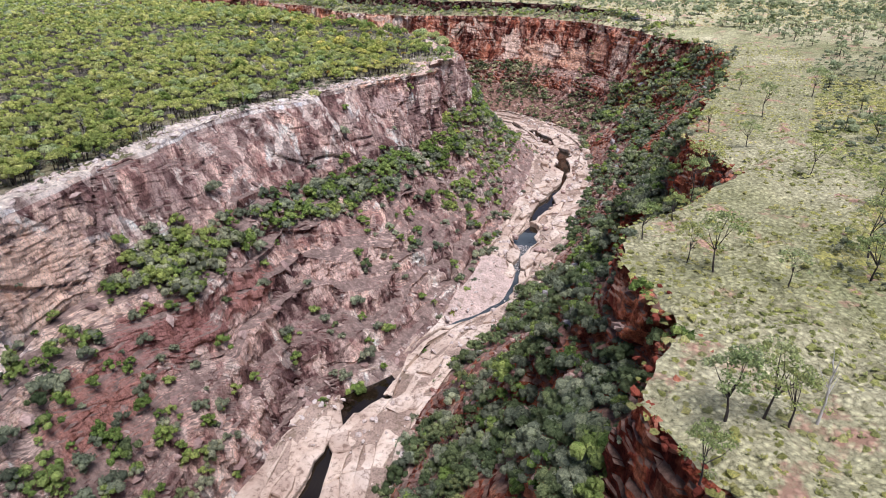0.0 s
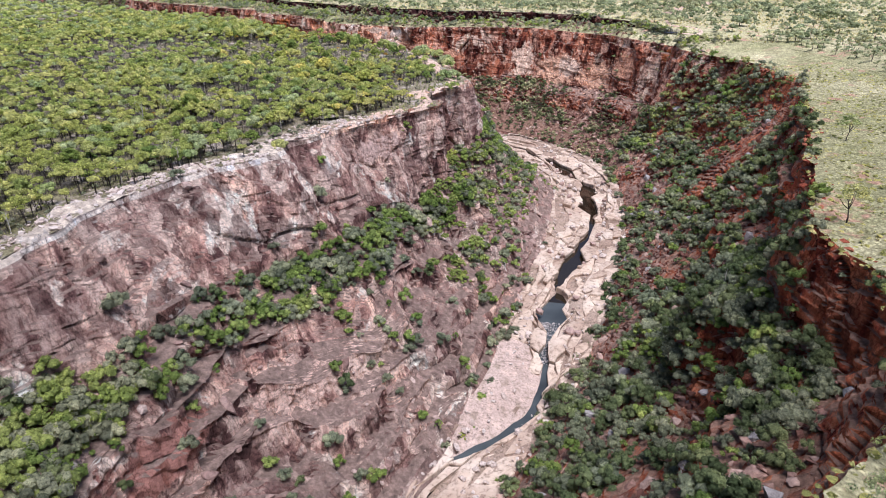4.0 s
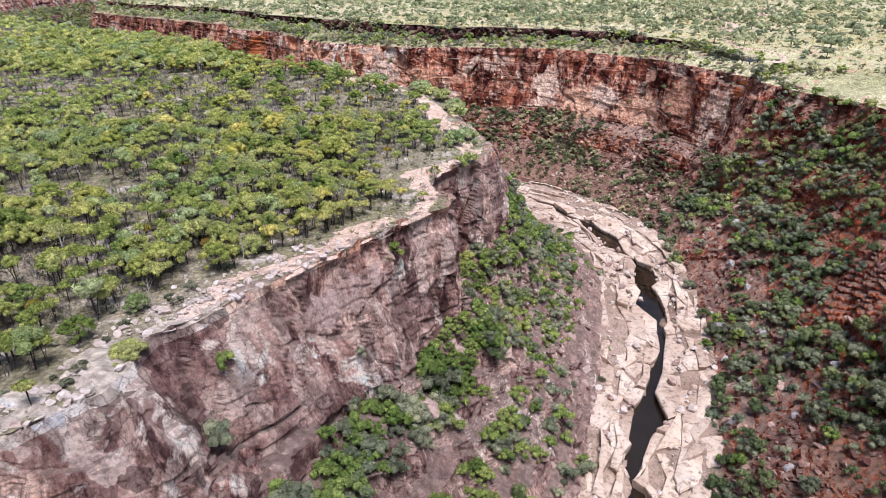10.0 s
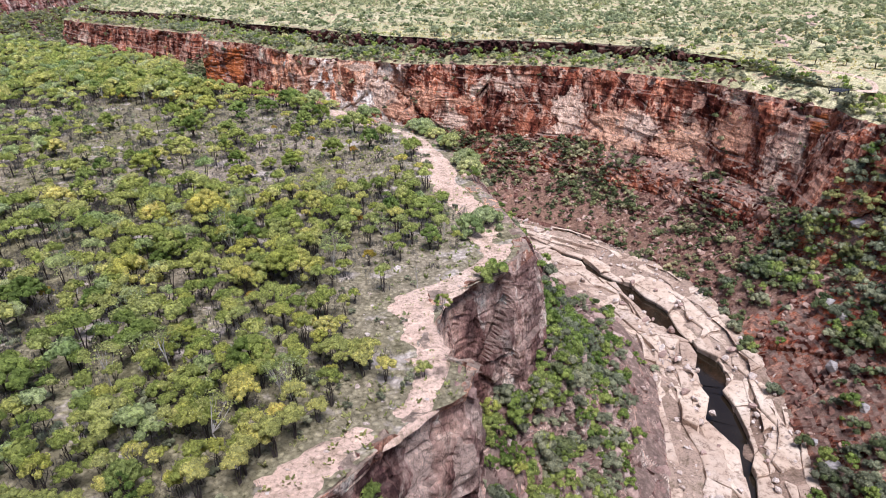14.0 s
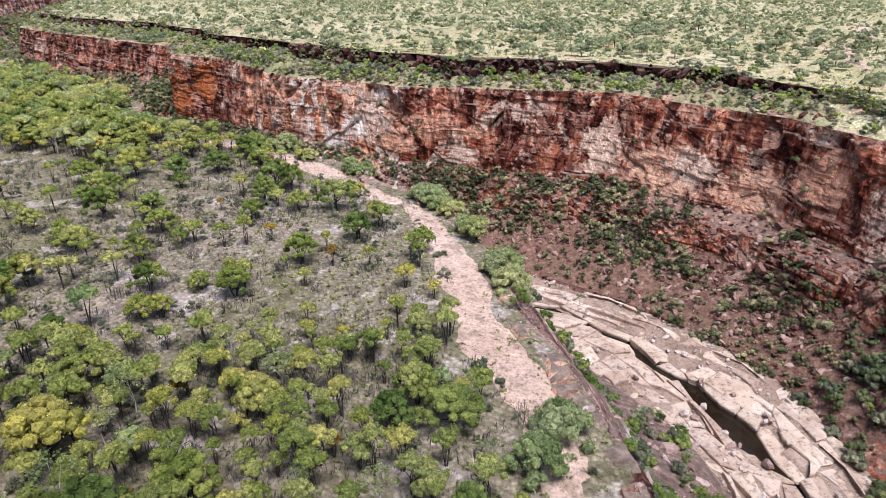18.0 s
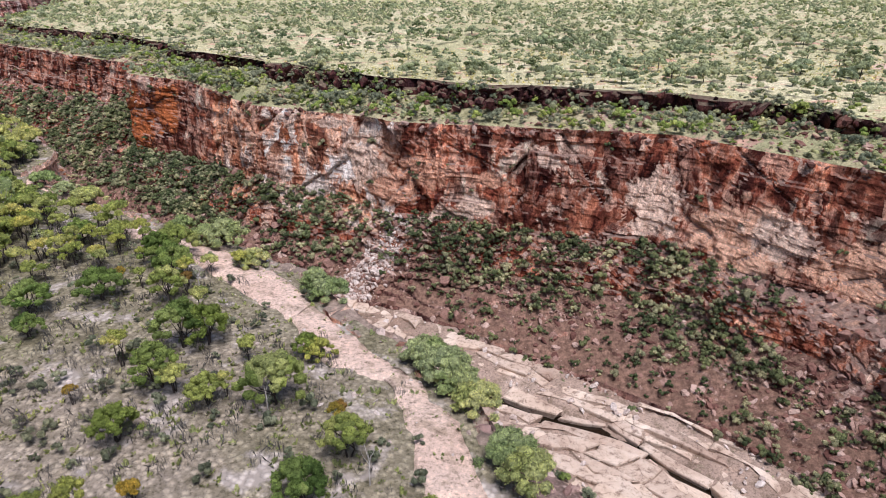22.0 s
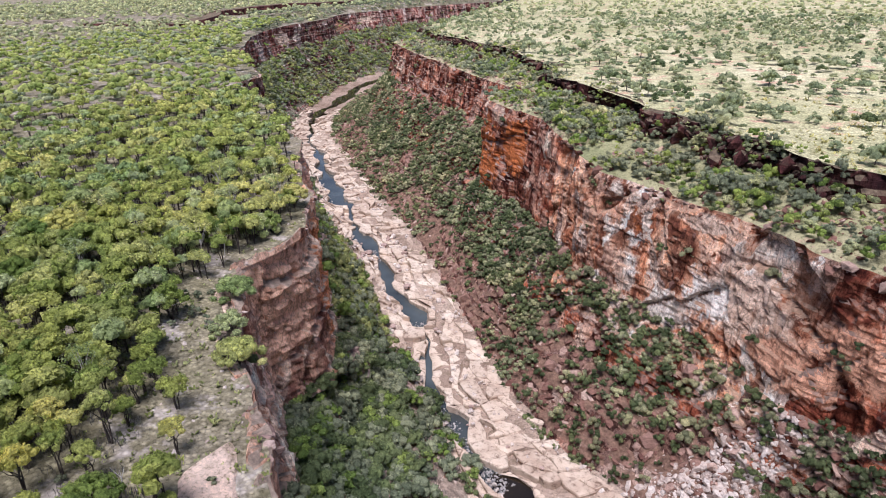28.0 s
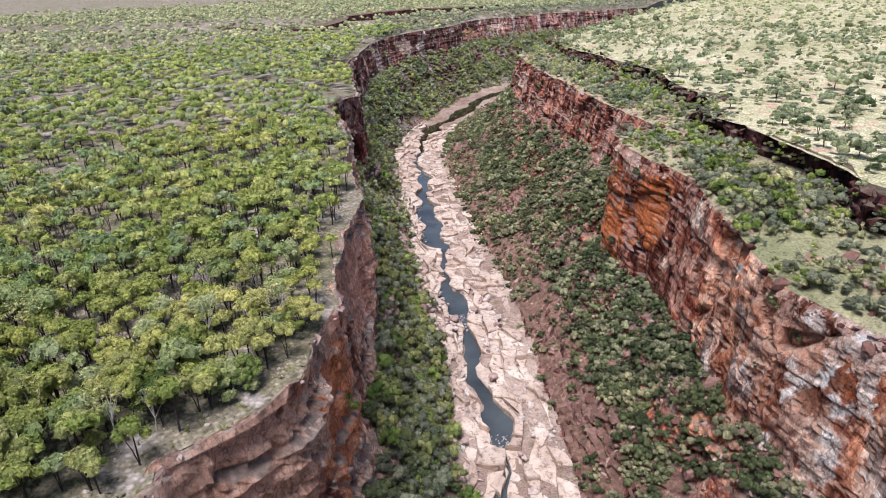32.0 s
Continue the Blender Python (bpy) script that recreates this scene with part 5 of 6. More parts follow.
# large single boulders on the slopes
for P, zone, t0, t1, count, mat, label, group in ((east, east_zone, 2.5, 9.5, 46, PEBBLE, "large grey-white boulder among bushes on the slope", "slope boulders"), (west, west_zone, 0.5, 11.5, 24, RUBBLE_PINK, "fallen pink boulder on a ledge below the cliff", "ledge boulders"),
                                                  (east, east_zone, 10, 17, 50, RUBBLE_RED, "fallen red sandstone block below the wall", "wall blocks")):
    rows, cols = np.where((zone >= 1) & (zone <= 4))[0], np.where((T > t0) & (T < t1))[0]
    shapes = []
    for _ in range(5):
        v, f = stone(RNG, RNG.uniform(0.6, 0.95))
        me = mesh_from("boulder", v, f, smooth=False)
        me.materials.append(mat)
        shapes.append(me)
    for k in range(count):
        p = P[RNG.choice(rows), RNG.choice(cols)]
        r = RNG.uniform(0.9, 2.0)
        ob = tagged(new("boulder", shapes[k % 5]), label, "boulder", group)
        ob.matrix_basis = pose(p[0], p[1], p[2] + 0.2 * r, RNG.uniform(-25, 25), RNG.uniform(-25, 25), RNG.uniform(0, 360)) @ Matrix.Diagonal((r, r * RNG.uniform(0.7, 1.3), r * RNG.uniform(0.8, 1.4), 1))


# ---- plants ----
def leaf_cloud(rng, clumps, per, size, narrow=0.62, upright=0.0):
    """Small four-cornered leaf sprays scattered through clumps (x, y, z, radius, flatness)."""
    c = np.repeat(np.asarray(clumps), per, axis=0)
    d = rng.normal(size=(len(c), 3))
    d /= np.linalg.norm(d, axis=1, keepdims=True)
    d[:, 2] = np.where(rng.random(len(c)) < 0.75, np.abs(d[:, 2]), d[:, 2])
    r = c[:, 3] * (0.5 + 0.55 * rng.random(len(c)))
    pos = c[:, :3] + d * np.stack([r, r, r * c[:, 4]], 1)
    nrm = d + rng.normal(size=d.shape) * 0.4
    nrm[:, 2] += 0.4
    if upright:
        nrm[:, 2] *= 0.1
    nrm /= np.linalg.norm(nrm, axis=1, keepdims=True)
    a = np.cross(nrm, rng.normal(size=d.shape))
    if upright:
        a = a * 0.35 + (0, 0, 1)
    a /= np.linalg.norm(a, axis=1, keepdims=True)
    b = np.cross(nrm, a)
    s = size * (0.6 + 0.8 * rng.random(len(c)))[:, None]
    k = narrow + 0.4 * narrow * rng.random((len(c), 1))
    v = np.stack([pos - a * s, pos - b * s * k + nrm * s * 0.15, pos + a * s, pos + b * s * k + nrm * s * 0.15], 1)
    return v.reshape(-1, 3), np.arange(len(c) * 4).reshape(-1, 4)


def ico(level):
    bm = bmesh.new()
    bmesh.ops.create_icosphere(bm, subdivisions=level, radius=1.0)
    v, f = np.array([p.co for p in bm.verts]), np.array([[q.index for q in p.verts] for p in bm.faces])
    bm.free()
    return v, f


def dome():
    """A five-sided open dome for clumps seen from afar."""
    a = np.arange(5) * 2 * math.pi / 5
    v = np.concatenate([np.column_stack([np.cos(a), np.sin(a), np.full(5, -0.35)]), np.column_stack([np.cos(a + 0.63) * 0.85, np.sin(a + 0.63) * 0.85, np.full(5, 0.5)]), [[0, 0, 1.0]]])
    f = [q for k in range(5) for q in ((k, (k + 1) % 5, 5 + k), ((k + 1) % 5, 5 + (k + 1) % 5, 5 + k), (5 + k, 5 + (k + 1) % 5, 10))]
    return v, np.array(f)


ICO = {0: dome(), 1: ico(1)}


def clump_cloud(rng, clumps, sprays, size, level, solid=1.0):
    """Rounded leafy clumps (x, y, z, radius, flatness): a core under a loose coat of leaf sprays."""
    bv, bf = ICO[level]
    c = np.asarray(clumps, float)
    n = len(c)
    a = rng.uniform(0, 6.28, n)
    ca, sa = np.cos(a)[:, None], np.sin(a)[:, None]
    reach = c[:, 3:4] * rng.uniform(0.74, 1.0, (n, len(bv))) * solid
    X, Y, Z = bv[None, :, 0] * reach, bv[None, :, 1] * reach, bv[None, :, 2] * reach * c[:, 4:5]
    core = np.stack([X * ca - Y * sa + c[:, :1], X * sa + Y * ca + c[:, 1:2], Z + c[:, 2:3]], 2).reshape(-1, 3)
    faces = (bf[None] + (np.arange(n) * len(bv))[:, None, None]).reshape(-1, 3)
    if not sprays:
        return core, faces
    k = np.repeat(c, sprays, axis=0)
    d = rng.normal(size=(len(k), 3))
    d /= np.linalg.norm(d, axis=1, keepdims=True)
    d[:, 2] = np.where(d[:, 2] < -0.25, -d[:, 2], d[:, 2])
    p = k[:, :3] + d * np.stack([k[:, 3], k[:, 3], k[:, 3] * k[:, 4]], 1) * rng.uniform(0.84, 1.14, (len(k), 1))
    nrm = d + rng.normal(size=d.shape) * 0.5
    nrm /= np.linalg.norm(nrm, axis=1, keepdims=True)
    u = np.cross(nrm, rng.normal(size=d.shape))
    u /= np.linalg.norm(u, axis=1, keepdims=True)
    w = np.cross(nrm, u)
    r = size * rng.uniform(0.55, 1.35, (len(k), 1))
    tri = np.stack([p + u * r * 1.25, p - u * r * 0.5 + w * r * 0.8, p - u * r * 0.5 - w * r * 0.8], 1)
    return np.concatenate([core, tri.reshape(-1, 3)]), np.concatenate([faces, np.arange(len(k) * 3).reshape(-1, 3) + len(core)])


def tube(path, radii, sides=5):
    p = np.asarray(path, float)
    ang = np.arange(sides) * 2 * math.pi / sides
    rings = []
    for i, (q, r) in enumerate(zip(p, radii)):
        ax = p[min(i + 1, len(p) - 1)] - p[max(i - 1, 0)]
        ax = ax / max(np.linalg.norm(ax), 1e-6)
        u = np.cross(ax, (0.3, 0.9, 0.1))
        u /= np.linalg.norm(u)
        w = np.cross(ax, u)
        rings.append(q + r * (np.cos(ang)[:, None] * u + np.sin(ang)[:, None] * w))
    v = np.concatenate(rings)
    f = [(i * sides + s, i * sides + (s + 1) % sides, (i + 1) * sides + (s + 1) % sides, (i + 1) * sides + s) for i in range(len(p) - 1) for s in range(sides)]
    return v, np.array(f)


def merge(parts):
    vs, fs, n = [], [], 0
    for v, f in parts:
        vs.append(v), fs.append(f + n)
        n += len(v)
    return np.concatenate(vs), np.concatenate(fs)


#         height     radius      clumps flat  low   stems
SHAPES = {"wattle": ((2.6, 4.0), (1.0, 1.45), 9, 0.9, 0.5, 4), "gum": ((6.0, 9.0), (2.2, 3.1), 12, 0.7, 0.45, 1),
          "lush": ((3.2, 4.8), (1.6, 2.4), 18, 0.8, 0.26, 3), "bush": ((1.5, 2.8), (0.9, 1.5), 7, 0.9, 0.25, 3),
          "spreading": ((2.4, 3.4), (1.5, 2.1), 18, 0.85, 0.12, 4), "twig": ((1.3, 2.7), (0.6, 1.0), 5, 0.9, 0.35, 3), "savanna": ((1.6, 4.4), (1.1, 2.0), 9, 0.8, 0.14, 2)}
for kind, count in (("wattle", 4), ("savanna", 3), ("bush", 4)):
    SHAPES["far_" + kind] = (*SHAPES[kind][:2], count, *SHAPES[kind][3:])


def plant(rng, shape, per, size, limbs=True):
    """(trunk, branches, crown) geometry of one plant; single plants have many fine clumps."""
    (h0, h1), (r0, r1), n, flat, low, stemn = SHAPES[shape]
    n, fine = (int(n * 2.5), 0.48 if shape == "gum" else 0.58) if limbs else (n, 1.2 if "far_" in shape else 1.0)
    h, r = rng.uniform(h0, h1), rng.uniform(r0, r1)
    clumps = []
    for i in range(n):
        a, rad = i * 2.4 + rng.uniform(-0.5, 0.5), r * math.sqrt((i + 0.3) / n) * rng.uniform(0.65, 1.2)
        z = h * (low + (1 - low) * (1 - (rad / r) ** 2 * 0.6) * rng.uniform(0.7, 1.0)) - 0.2
        if "wattle" in shape:
            rad *= 0.72
            z = h * low + (h - h * low - 0.42 * r) * math.sqrt(max(0.05, 1 - (rad / r) ** 2)) * rng.uniform(0.85, 1.05)
        clumps.append((rad * math.cos(a), rad * math.sin(a), z, r * rng.uniform(0.34, 0.5) * fine, flat))
    stems, limb = [], []
    if limbs:
        thick = {"gum": 0.15, "lush": 0.12}.get(shape, 0.07)
        for s in range(stemn):
            lean = rng.normal(size=2) * 0.12 * h * 0.4
            fork = np.array([lean[0], lean[1], h * low * 0.75])
            base = np.array([lean[0] * 0.2, lean[1] * 0.2, -0.4])
            stems.append(tube([base, (base + fork) / 2 + rng.normal(size=3) * 0.06, fork], [thick, thick * 0.75, thick * 0.5]))
            for c in clumps[s::stemn * 5]:
                mid = (fork + np.array(c[:3])) / 2 + rng.normal(size=3) * 0.15
                limb.append(tube([fork, mid, c[:3]], [thick * 0.45, thick * 0.3, thick * 0.12], 4))
    if shape == "twig":
        crown = leaf_cloud(rng, clumps, per, size, 0.07, 1.0)
    else:
        crown = clump_cloud(rng, clumps, per, size, 1 if limbs else 0, 0.4 if shape == "gum" else 1.0)
    return (merge(stems), limb, crown) if limbs else (None, None, crown)


def plant_things(name, shape, places, leaf, bark, label, cat, group, variants=6, per=40, size=0.2, sway=0.12, single=False):
    """Single plants: each one a thing with trunk, branches and crown."""
    models = []
    for _ in range(min(variants, len(places))):
        trunk, limb, crown = plant(RNG, shape, per, size)
        root = tagged(new(name), label, cat, group)
        put("trunk", mesh_from("trunk", *trunk), bark, root)
        for piece in (limb if single else [merge(limb)]):
            put("branch" if single else "branchwork", mesh_from("branch", *piece), bark, root)
        put("crown", mesh_from("crown", *crown, smooth=False), leaf, root)
        models.append(root)
    for i, (x, y, z, s) in enumerate(places):
        m = pose(x, y, z, 0, 0, RNG.uniform(0, 360))
        k = i % len(models)
        ob = models[k] if i < len(models) else copy_thing(models[k], m)
        ob.matrix_basis = m @ Matrix.Diagonal((s * RNG.uniform(1 - sway, 1 + sway), s, s * RNG.uniform(1 - sway, 1 + sway), 1))


def plant_stuff(name, shape, places, leaf, label, cat, per=9, size=0.42, variants=8, bark=None):
    """A stand of many plants as one mesh; its trunks are a part."""
    crowns = [plant(RNG, shape, per, size, False)[2] for _ in range(variants)]
    ob = put(name, mesh_from(name, *joined(crowns, places, RNG, 0.05), smooth=False), leaf)
    tagged(ob, label, cat, kind="stuff")
    if bark:
        h = sum(SHAPES[shape][0]) / 2
        stem = tube([(0, 0, -0.3), (0.05, 0.03, h * 0.5), (0.1, 0.12, h * 0.85)], [0.075, 0.06, 0.03], 3)
        stem2 = tube([(0.05, 0, -0.3), (-0.2, 0.1, h * 0.45), (-0.5, 0.2, h * 0.8)], [0.06, 0.05, 0.02], 3)
        put("trunks", mesh_from("trunks", *joined([merge([stem, stem2])], places, RNG, 0.08)), bark, ob)
    return ob


def jittered(lo, hi, step):
    gx, gy = np.meshgrid(np.arange(lo[0], hi[0], step), np.arange(lo[1], hi[1], step))
    return np.stack([gx.ravel(), gy.ravel()], 1) + RNG.random((gx.size, 2)) * step


def on_plateau(side, lo, hi, step, keep, margin, scale, power=1.0):
    """Places on a plateau sheet: x, y, z, scale."""
    edge, ez, outer, base = (edge_w, edge_wz, OUT_W, 50.4) if side == 1 else (edge_e, edge_ez, OUT_E, 54.3)
    p = jittered(lo, hi, step)
    p = p[inside(p, np.vstack([edge, outer]))]
    ei, d = nearest(p, edge)
    ok = keep(p, d) & (d > margin)
    p, d, ei = p[ok], d[ok], ei[ok]
    w = np.clip(d / 14, 0, 1)
    w = w * w * (3 - 2 * w)
    z = (base + plateau_height(p[:, 0], p[:, 1], side)) * w + ez[ei] * (1 - w)
    return np.column_stack([p, z - 0.05, scale[0] + (scale[1] - scale[0]) * RNG.random(len(p)) ** power])


LINE = np.array([(0, y) for y in range(0, 260, 20)] + [(-8, 280), (-16, 310), (-40, 345)], float)


def chance(p, share):
    return RNG.random(len(p)) < share


# western plateau: woodland, thin over the stony shelf by the bend
def cover(p, d):
    e = ((p[:, 0] + 42) / 46) ** 2 + ((p[:, 1] - 286) / 33) ** 2
    e2 = ((p[:, 0] + 100) / 48) ** 2 + ((p[:, 1] - 308) / 15) ** 2
    e3 = ((p[:, 0] + 66) / 26) ** 2 + ((p[:, 1] - 262) / 15) ** 2
    c = np.clip((np.minimum(np.minimum(e, e2 + 0.2), e3 + 0.1) - 0.6) * 1.6, 0.15, 1.0)
    c = c * np.clip(0.9 + patchy(p, 0.035, 600) * 1.0, 0.12, 1)
    track = (p[:, 1] > 195) & (p[:, 1] < 355) & (d < np.interp(p[:, 1], [195, 225, 240, 290, 298], [5.5, 6.0, 8.5, 8.5, 6.5]))
    c = np.where(track, 0.06, c)
    c = c * np.where(p[:, 1] > 320, 0.9, 0.86)
    return c * np.where(p[:, 1] > 350, np.clip((d - 0.5) / 4, 0.2, 1), np.clip((d - 3) / np.interp(p[:, 1], [180, 195, 235, 250], [6, 3, 3, 6]), 0.06, 1))


W = on_plateau(1, (-430, 0), (20, 660), 2.05, lambda p, d: chance(p, cover(p, d)), 1.2, (0.75, 1.3))
_, dist = nearest(W[:, :2], LINE)
W[:, 3] *= np.where(W[:, 1] > 325, 1.25, 1.0)
keep = (dist < 100) | chance(W, np.where(dist < 190, 0.62, 0.34))
W, dist = W[keep], dist[keep]
order = np.argsort(dist)
W, dist = W[order], dist[order]
kindw = RNG.random(len(W))
_, dw = nearest(W[:, :2], edge_w)
thin = (((W[:, 0] + 42) / 46) ** 2 + ((W[:, 1] - 286) / 33) ** 2 < 0.9) & (dist < 75)
kindw = np.where(thin & (kindw < 0.8), 0.6 + 0.5 * kindw, kindw)
kindw = np.where(thin & (kindw >= 0.8) & (kindw < 0.94), 0.82, kindw)
first = np.where(kindw < 0.8)[0][:300]
lush = np.where((kindw >= 0.8) & (kindw < 0.88))[0][:170]
gums = np.where((kindw >= 0.9) & (kindw < 0.94))[0][:60]
amber = np.where(kindw > 0.985)[0][:30]
plant_things("wattle_tree", "wattle", W[first], LEAF_WATTLE, BARK, "bushy wattle tree with yellow-green crown and dark stems", "tree", "plateau wattles", 10, 24, 0.07)
plant_things("broad_tree", "lush", W[lush[::2]] * (1, 1, 1, 1.0), LEAF_GREEN, BARK, "broad bright green tree on stony grassland", "tree", "plateau broad trees", 6, 24, 0.08, single=True)
plant_things("round_wattle", "lush", W[lush[1::2]] * (1, 1, 1, 0.95), LEAF_WATTLE, BARK, "large rounded yellow-green wattle on stony grassland", "tree", "round wattles", 6, 24, 0.08, single=True)
plant_things("gum_tree", "gum", W[gums] * (1, 1, 1, 0.58), LEAF_GUM, PALE_BARK, "pale-barked gum tree with a thin light green crown", "tree", "plateau gums", 5, 24, 0.09)
plant_things("amber_tree", "wattle", W[amber] * (1, 1, 1, 0.75), LEAF_AMBER, BARK, "small tree with amber and rust coloured leaves", "tree", "amber trees", 4, 24, 0.07)
rest = np.ones(len(W), bool)
for part in (first, lush, gums, amber):
    rest[part] = False
mixed = RNG.random(len(W)) + np.clip((W[:, 1] - 305) / 60, 0, 1) * 0.12
for name, sel, leaf, what in (("wattle_woodland", mixed < 0.86, LEAF_WATTLE, "yellow-green wattle"), ("green_woodland", mixed >= 0.86, LEAF_GUM, "light green")):
    plant_stuff(name, "wattle", W[rest & (dist < 85) & sel], leaf, f"dense low {what} woodland", "woodland", 16, 0.15, bark=BARK)
    plant_stuff("middle_" + name, "far_wattle", W[rest & (dist >= 85) & (dist < 180) & sel], leaf, f"dense low {what} woodland", "woodland", 9, 0.24, bark=BARK)
    plant_stuff("distant_" + name, "far_wattle", W[rest & (dist >= 180) & sel] * (1, 1, 1, 1.25), LEAF_WATTLE if leaf is LEAF_WATTLE else LEAF_SAVANNA, f"distant low {what} woodland", "woodland", 0, 0.2)
FW = on_plateau(1, (-1000, 400), (-250, 1150), 8.5, lambda p, d: ~((p[:, 0] > -430) & (p[:, 1] < 660)) & chance(p, 0.8), 5, (1.2, 2.2))
plant_stuff("far_woodland", "far_savanna", FW, LEAF_SAVANNA, "distant grey-green woodland", "woodland", 0, 0.8)
FS = on_plateau(1, (-620, 440), (-180, 1010), 3.6, lambda p, d: (d < 75) & (p[:, 0] * 0.6 + p[:, 1] * 0.8 > 250) & (p[:, 0] < -235) & chance(p, np.clip(0.75 + patchy(p, 0.03, 608) * 0.6, 0.2, 1)), 1.5, (0.7, 1.5))
plant_stuff("far_rim_scrub", "far_bush", FS, LEAF_DULL, "grey-green scrub behind the far cliff top", "scrub", 0, 0.3)
TW = on_plateau(1, (-180, 90), (20, 460), 1.5, lambda p, d: chance(p, np.clip(0.75 + patchy(p, 0.05, 605) * 0.5, 0.1, 0.95) * np.clip((d - 6) / 6, 0.05, 1) * np.where(cover(p, d) < 0.3, 0.45, 1)), 2.5, (0.5, 1.35))
plant_stuff("grey_scrub", "twig", TW, LEAF_GREY, "leafless grey twiggy scrub", "scrub", 6, 0.36)
LW = on_plateau(1, (-130, 60), (20, 420), 2.2, lambda p, d: chance(p, np.clip(0.35 + patchy(p, 0.06, 606) * 0.5, 0.03, 0.7) * np.clip((d - 1) / 8, 0.1, 1)), 1.5, (0.22, 0.6))
plant_stuff("low_scrub", "far_bush", LW, LEAF_DULL, "low dull green undergrowth", "scrub", 8, 0.18)

# trees along the bend's rim and at the foot of the western cliff
rim_trees = [(1.0, 275.0, -0.6, 1.5), (2.6, 277.5, -1.2, 1.2), (1.6, 244, -2.0, 1.4), (-1, 239.5, -0.5, 1.1), (-22, 315.5, -0.5, 1.3), (-24.5, 317, -0.6, 1.1), (-34.4, 323, 0, 0.9), (-40, 329.5, -0.5, 1.4), (-43, 331, -0.6, 1.3),
             (-47.5, 333, -0.5, 1.45), (-9, 302, -0.5, 1.2), (-6.5, 300.3, -0.6, 1.3), (-1.5, 296, -0.5, 1.2), (1.6, 286, -0.6, 1.35), (0.5, 289, -0.5, 1.1), (-34, 322.4, 0, 1.0), (-25, 317, -1.5, 1.0), (-73.8, 350, -0.2, 1.2),
             (-68, 348.2, -0.5, 1.3), (4.3, 271, -1.0, 1.2), (-6, 298.6, 0, 1.0), (-36, 171, -0.6, 0.8), (-33.2, 162.4, -1.5, 0.8), (-31.5, 157, -4.5, 0.7), (-27.5, 185.5, 0, 1.1), (-49, 160.5, 0, 1.2), (-80, 358, -0.5, 1.3), (-93, 370, -1, 1.2)]


def at_lip(x, y, dz, k):
    """A tree at the western edge: on the plateau, or on the lip where it leans out."""
    if inside(np.array([[x, y]], float), np.vstack([edge_w, OUT_W]))[0]:
        return x, y, ground_height(x, y, 1) + dz * 0.4, k
    n = int(np.argmin((rim_w[:, 0] - x) ** 2 + (rim_w[:, 1] - y) ** 2))
    return *(rim_w[n] + out_w[n] * 0.3), float(np.interp(T[n], np.arange(len(RIM_W_Z)), RIM_W_Z)) + dz * 0.6, k


rim_trees = [at_lip(*p) for p in rim_trees]
plant_things("rim_tree", "spreading", rim_trees, LEAF_GUM, BARK, "leafy light green tree on the cliff edge", "tree", "rim trees", 8, 34, 0.1)


# eastern plateau: straw grassland with scattered trees
def near_south(p):
    return (p[:, 1] < 240) & (p[:, 0] < 260)


E1 = on_plateau(2, (-330, 290), (430, 760), 4.2, lambda p, d: chance(p, np.clip(0.6 + patchy(p, 0.03, 620) * 0.35, 0.2, 0.9)), 3, (0.4, 1.9), 1.8)
_, de = nearest(E1[:, :2], LINE)
pe = RNG.random(len(E1))
for name, lo, hi, shape, far, leaf, what in (("savanna_trees", 0.0, 0.3, "savanna", "far_savanna", LEAF_SAVANNA, "grey-green savanna trees"), ("savanna_shrubs", 0.3, 0.85, "bush", "far_bush", LEAF_SAVANNA, "grey-green rounded shrubs in straw grass"),
                                             ("green_shrubs", 0.85, 1.0, "bush", "far_bush", LEAF_DARK, "green rounded shrubs in straw grass")):
    sel = (pe >= lo) & (pe < hi)
    plant_stuff(name, shape, E1[sel & (de < 240)], leaf, f"scattered {what}", "savanna", 10, 0.16, bark=BARK if lo == 0 else None)
    plant_stuff("far_" + name, far, E1[sel & (de >= 240)], leaf, f"scattered {what}", "savanna", 6, 0.24)
E3 = on_plateau(2, (30, 20), (430, 300), 4.0, lambda p, d: chance(p, np.clip(0.25 + (p[:, 1] - 90) / 260 + patchy(p, 0.022, 620) * 0.6, 0.06, 0.95)), 2, (0.35, 1.5), 1.7)
E4 = on_plateau(2, (30, 20), (170, 230), 2.6, lambda p, d: chance(p, np.clip(0.55 + patchy(p, 0.05, 621) * 0.7, 0.05, 0.85)), 1.0, (0.2, 0.7), 1.8)
plant_stuff("grassland_shrubs", "bush", E4, LEAF_DULL, "low grey-green shrubs in straw grass", "savanna", 9, 0.1)
plant_stuff("southern_savanna", "far_savanna", E3, LEAF_SAVANNA, "scattered grey-green savanna trees and shrubs", "savanna", 9, 0.18, bark=BARK)
E2 = on_plateau(2, (-500, 740), (900, 1500), 11.0, lambda p, d: chance(p, 0.8), 5, (1.1, 2.0))
plant_stuff("far_savanna", "far_savanna", E2, LEAF_SAVANNA, "distant scattered savanna trees", "savanna", 0, 0.9)


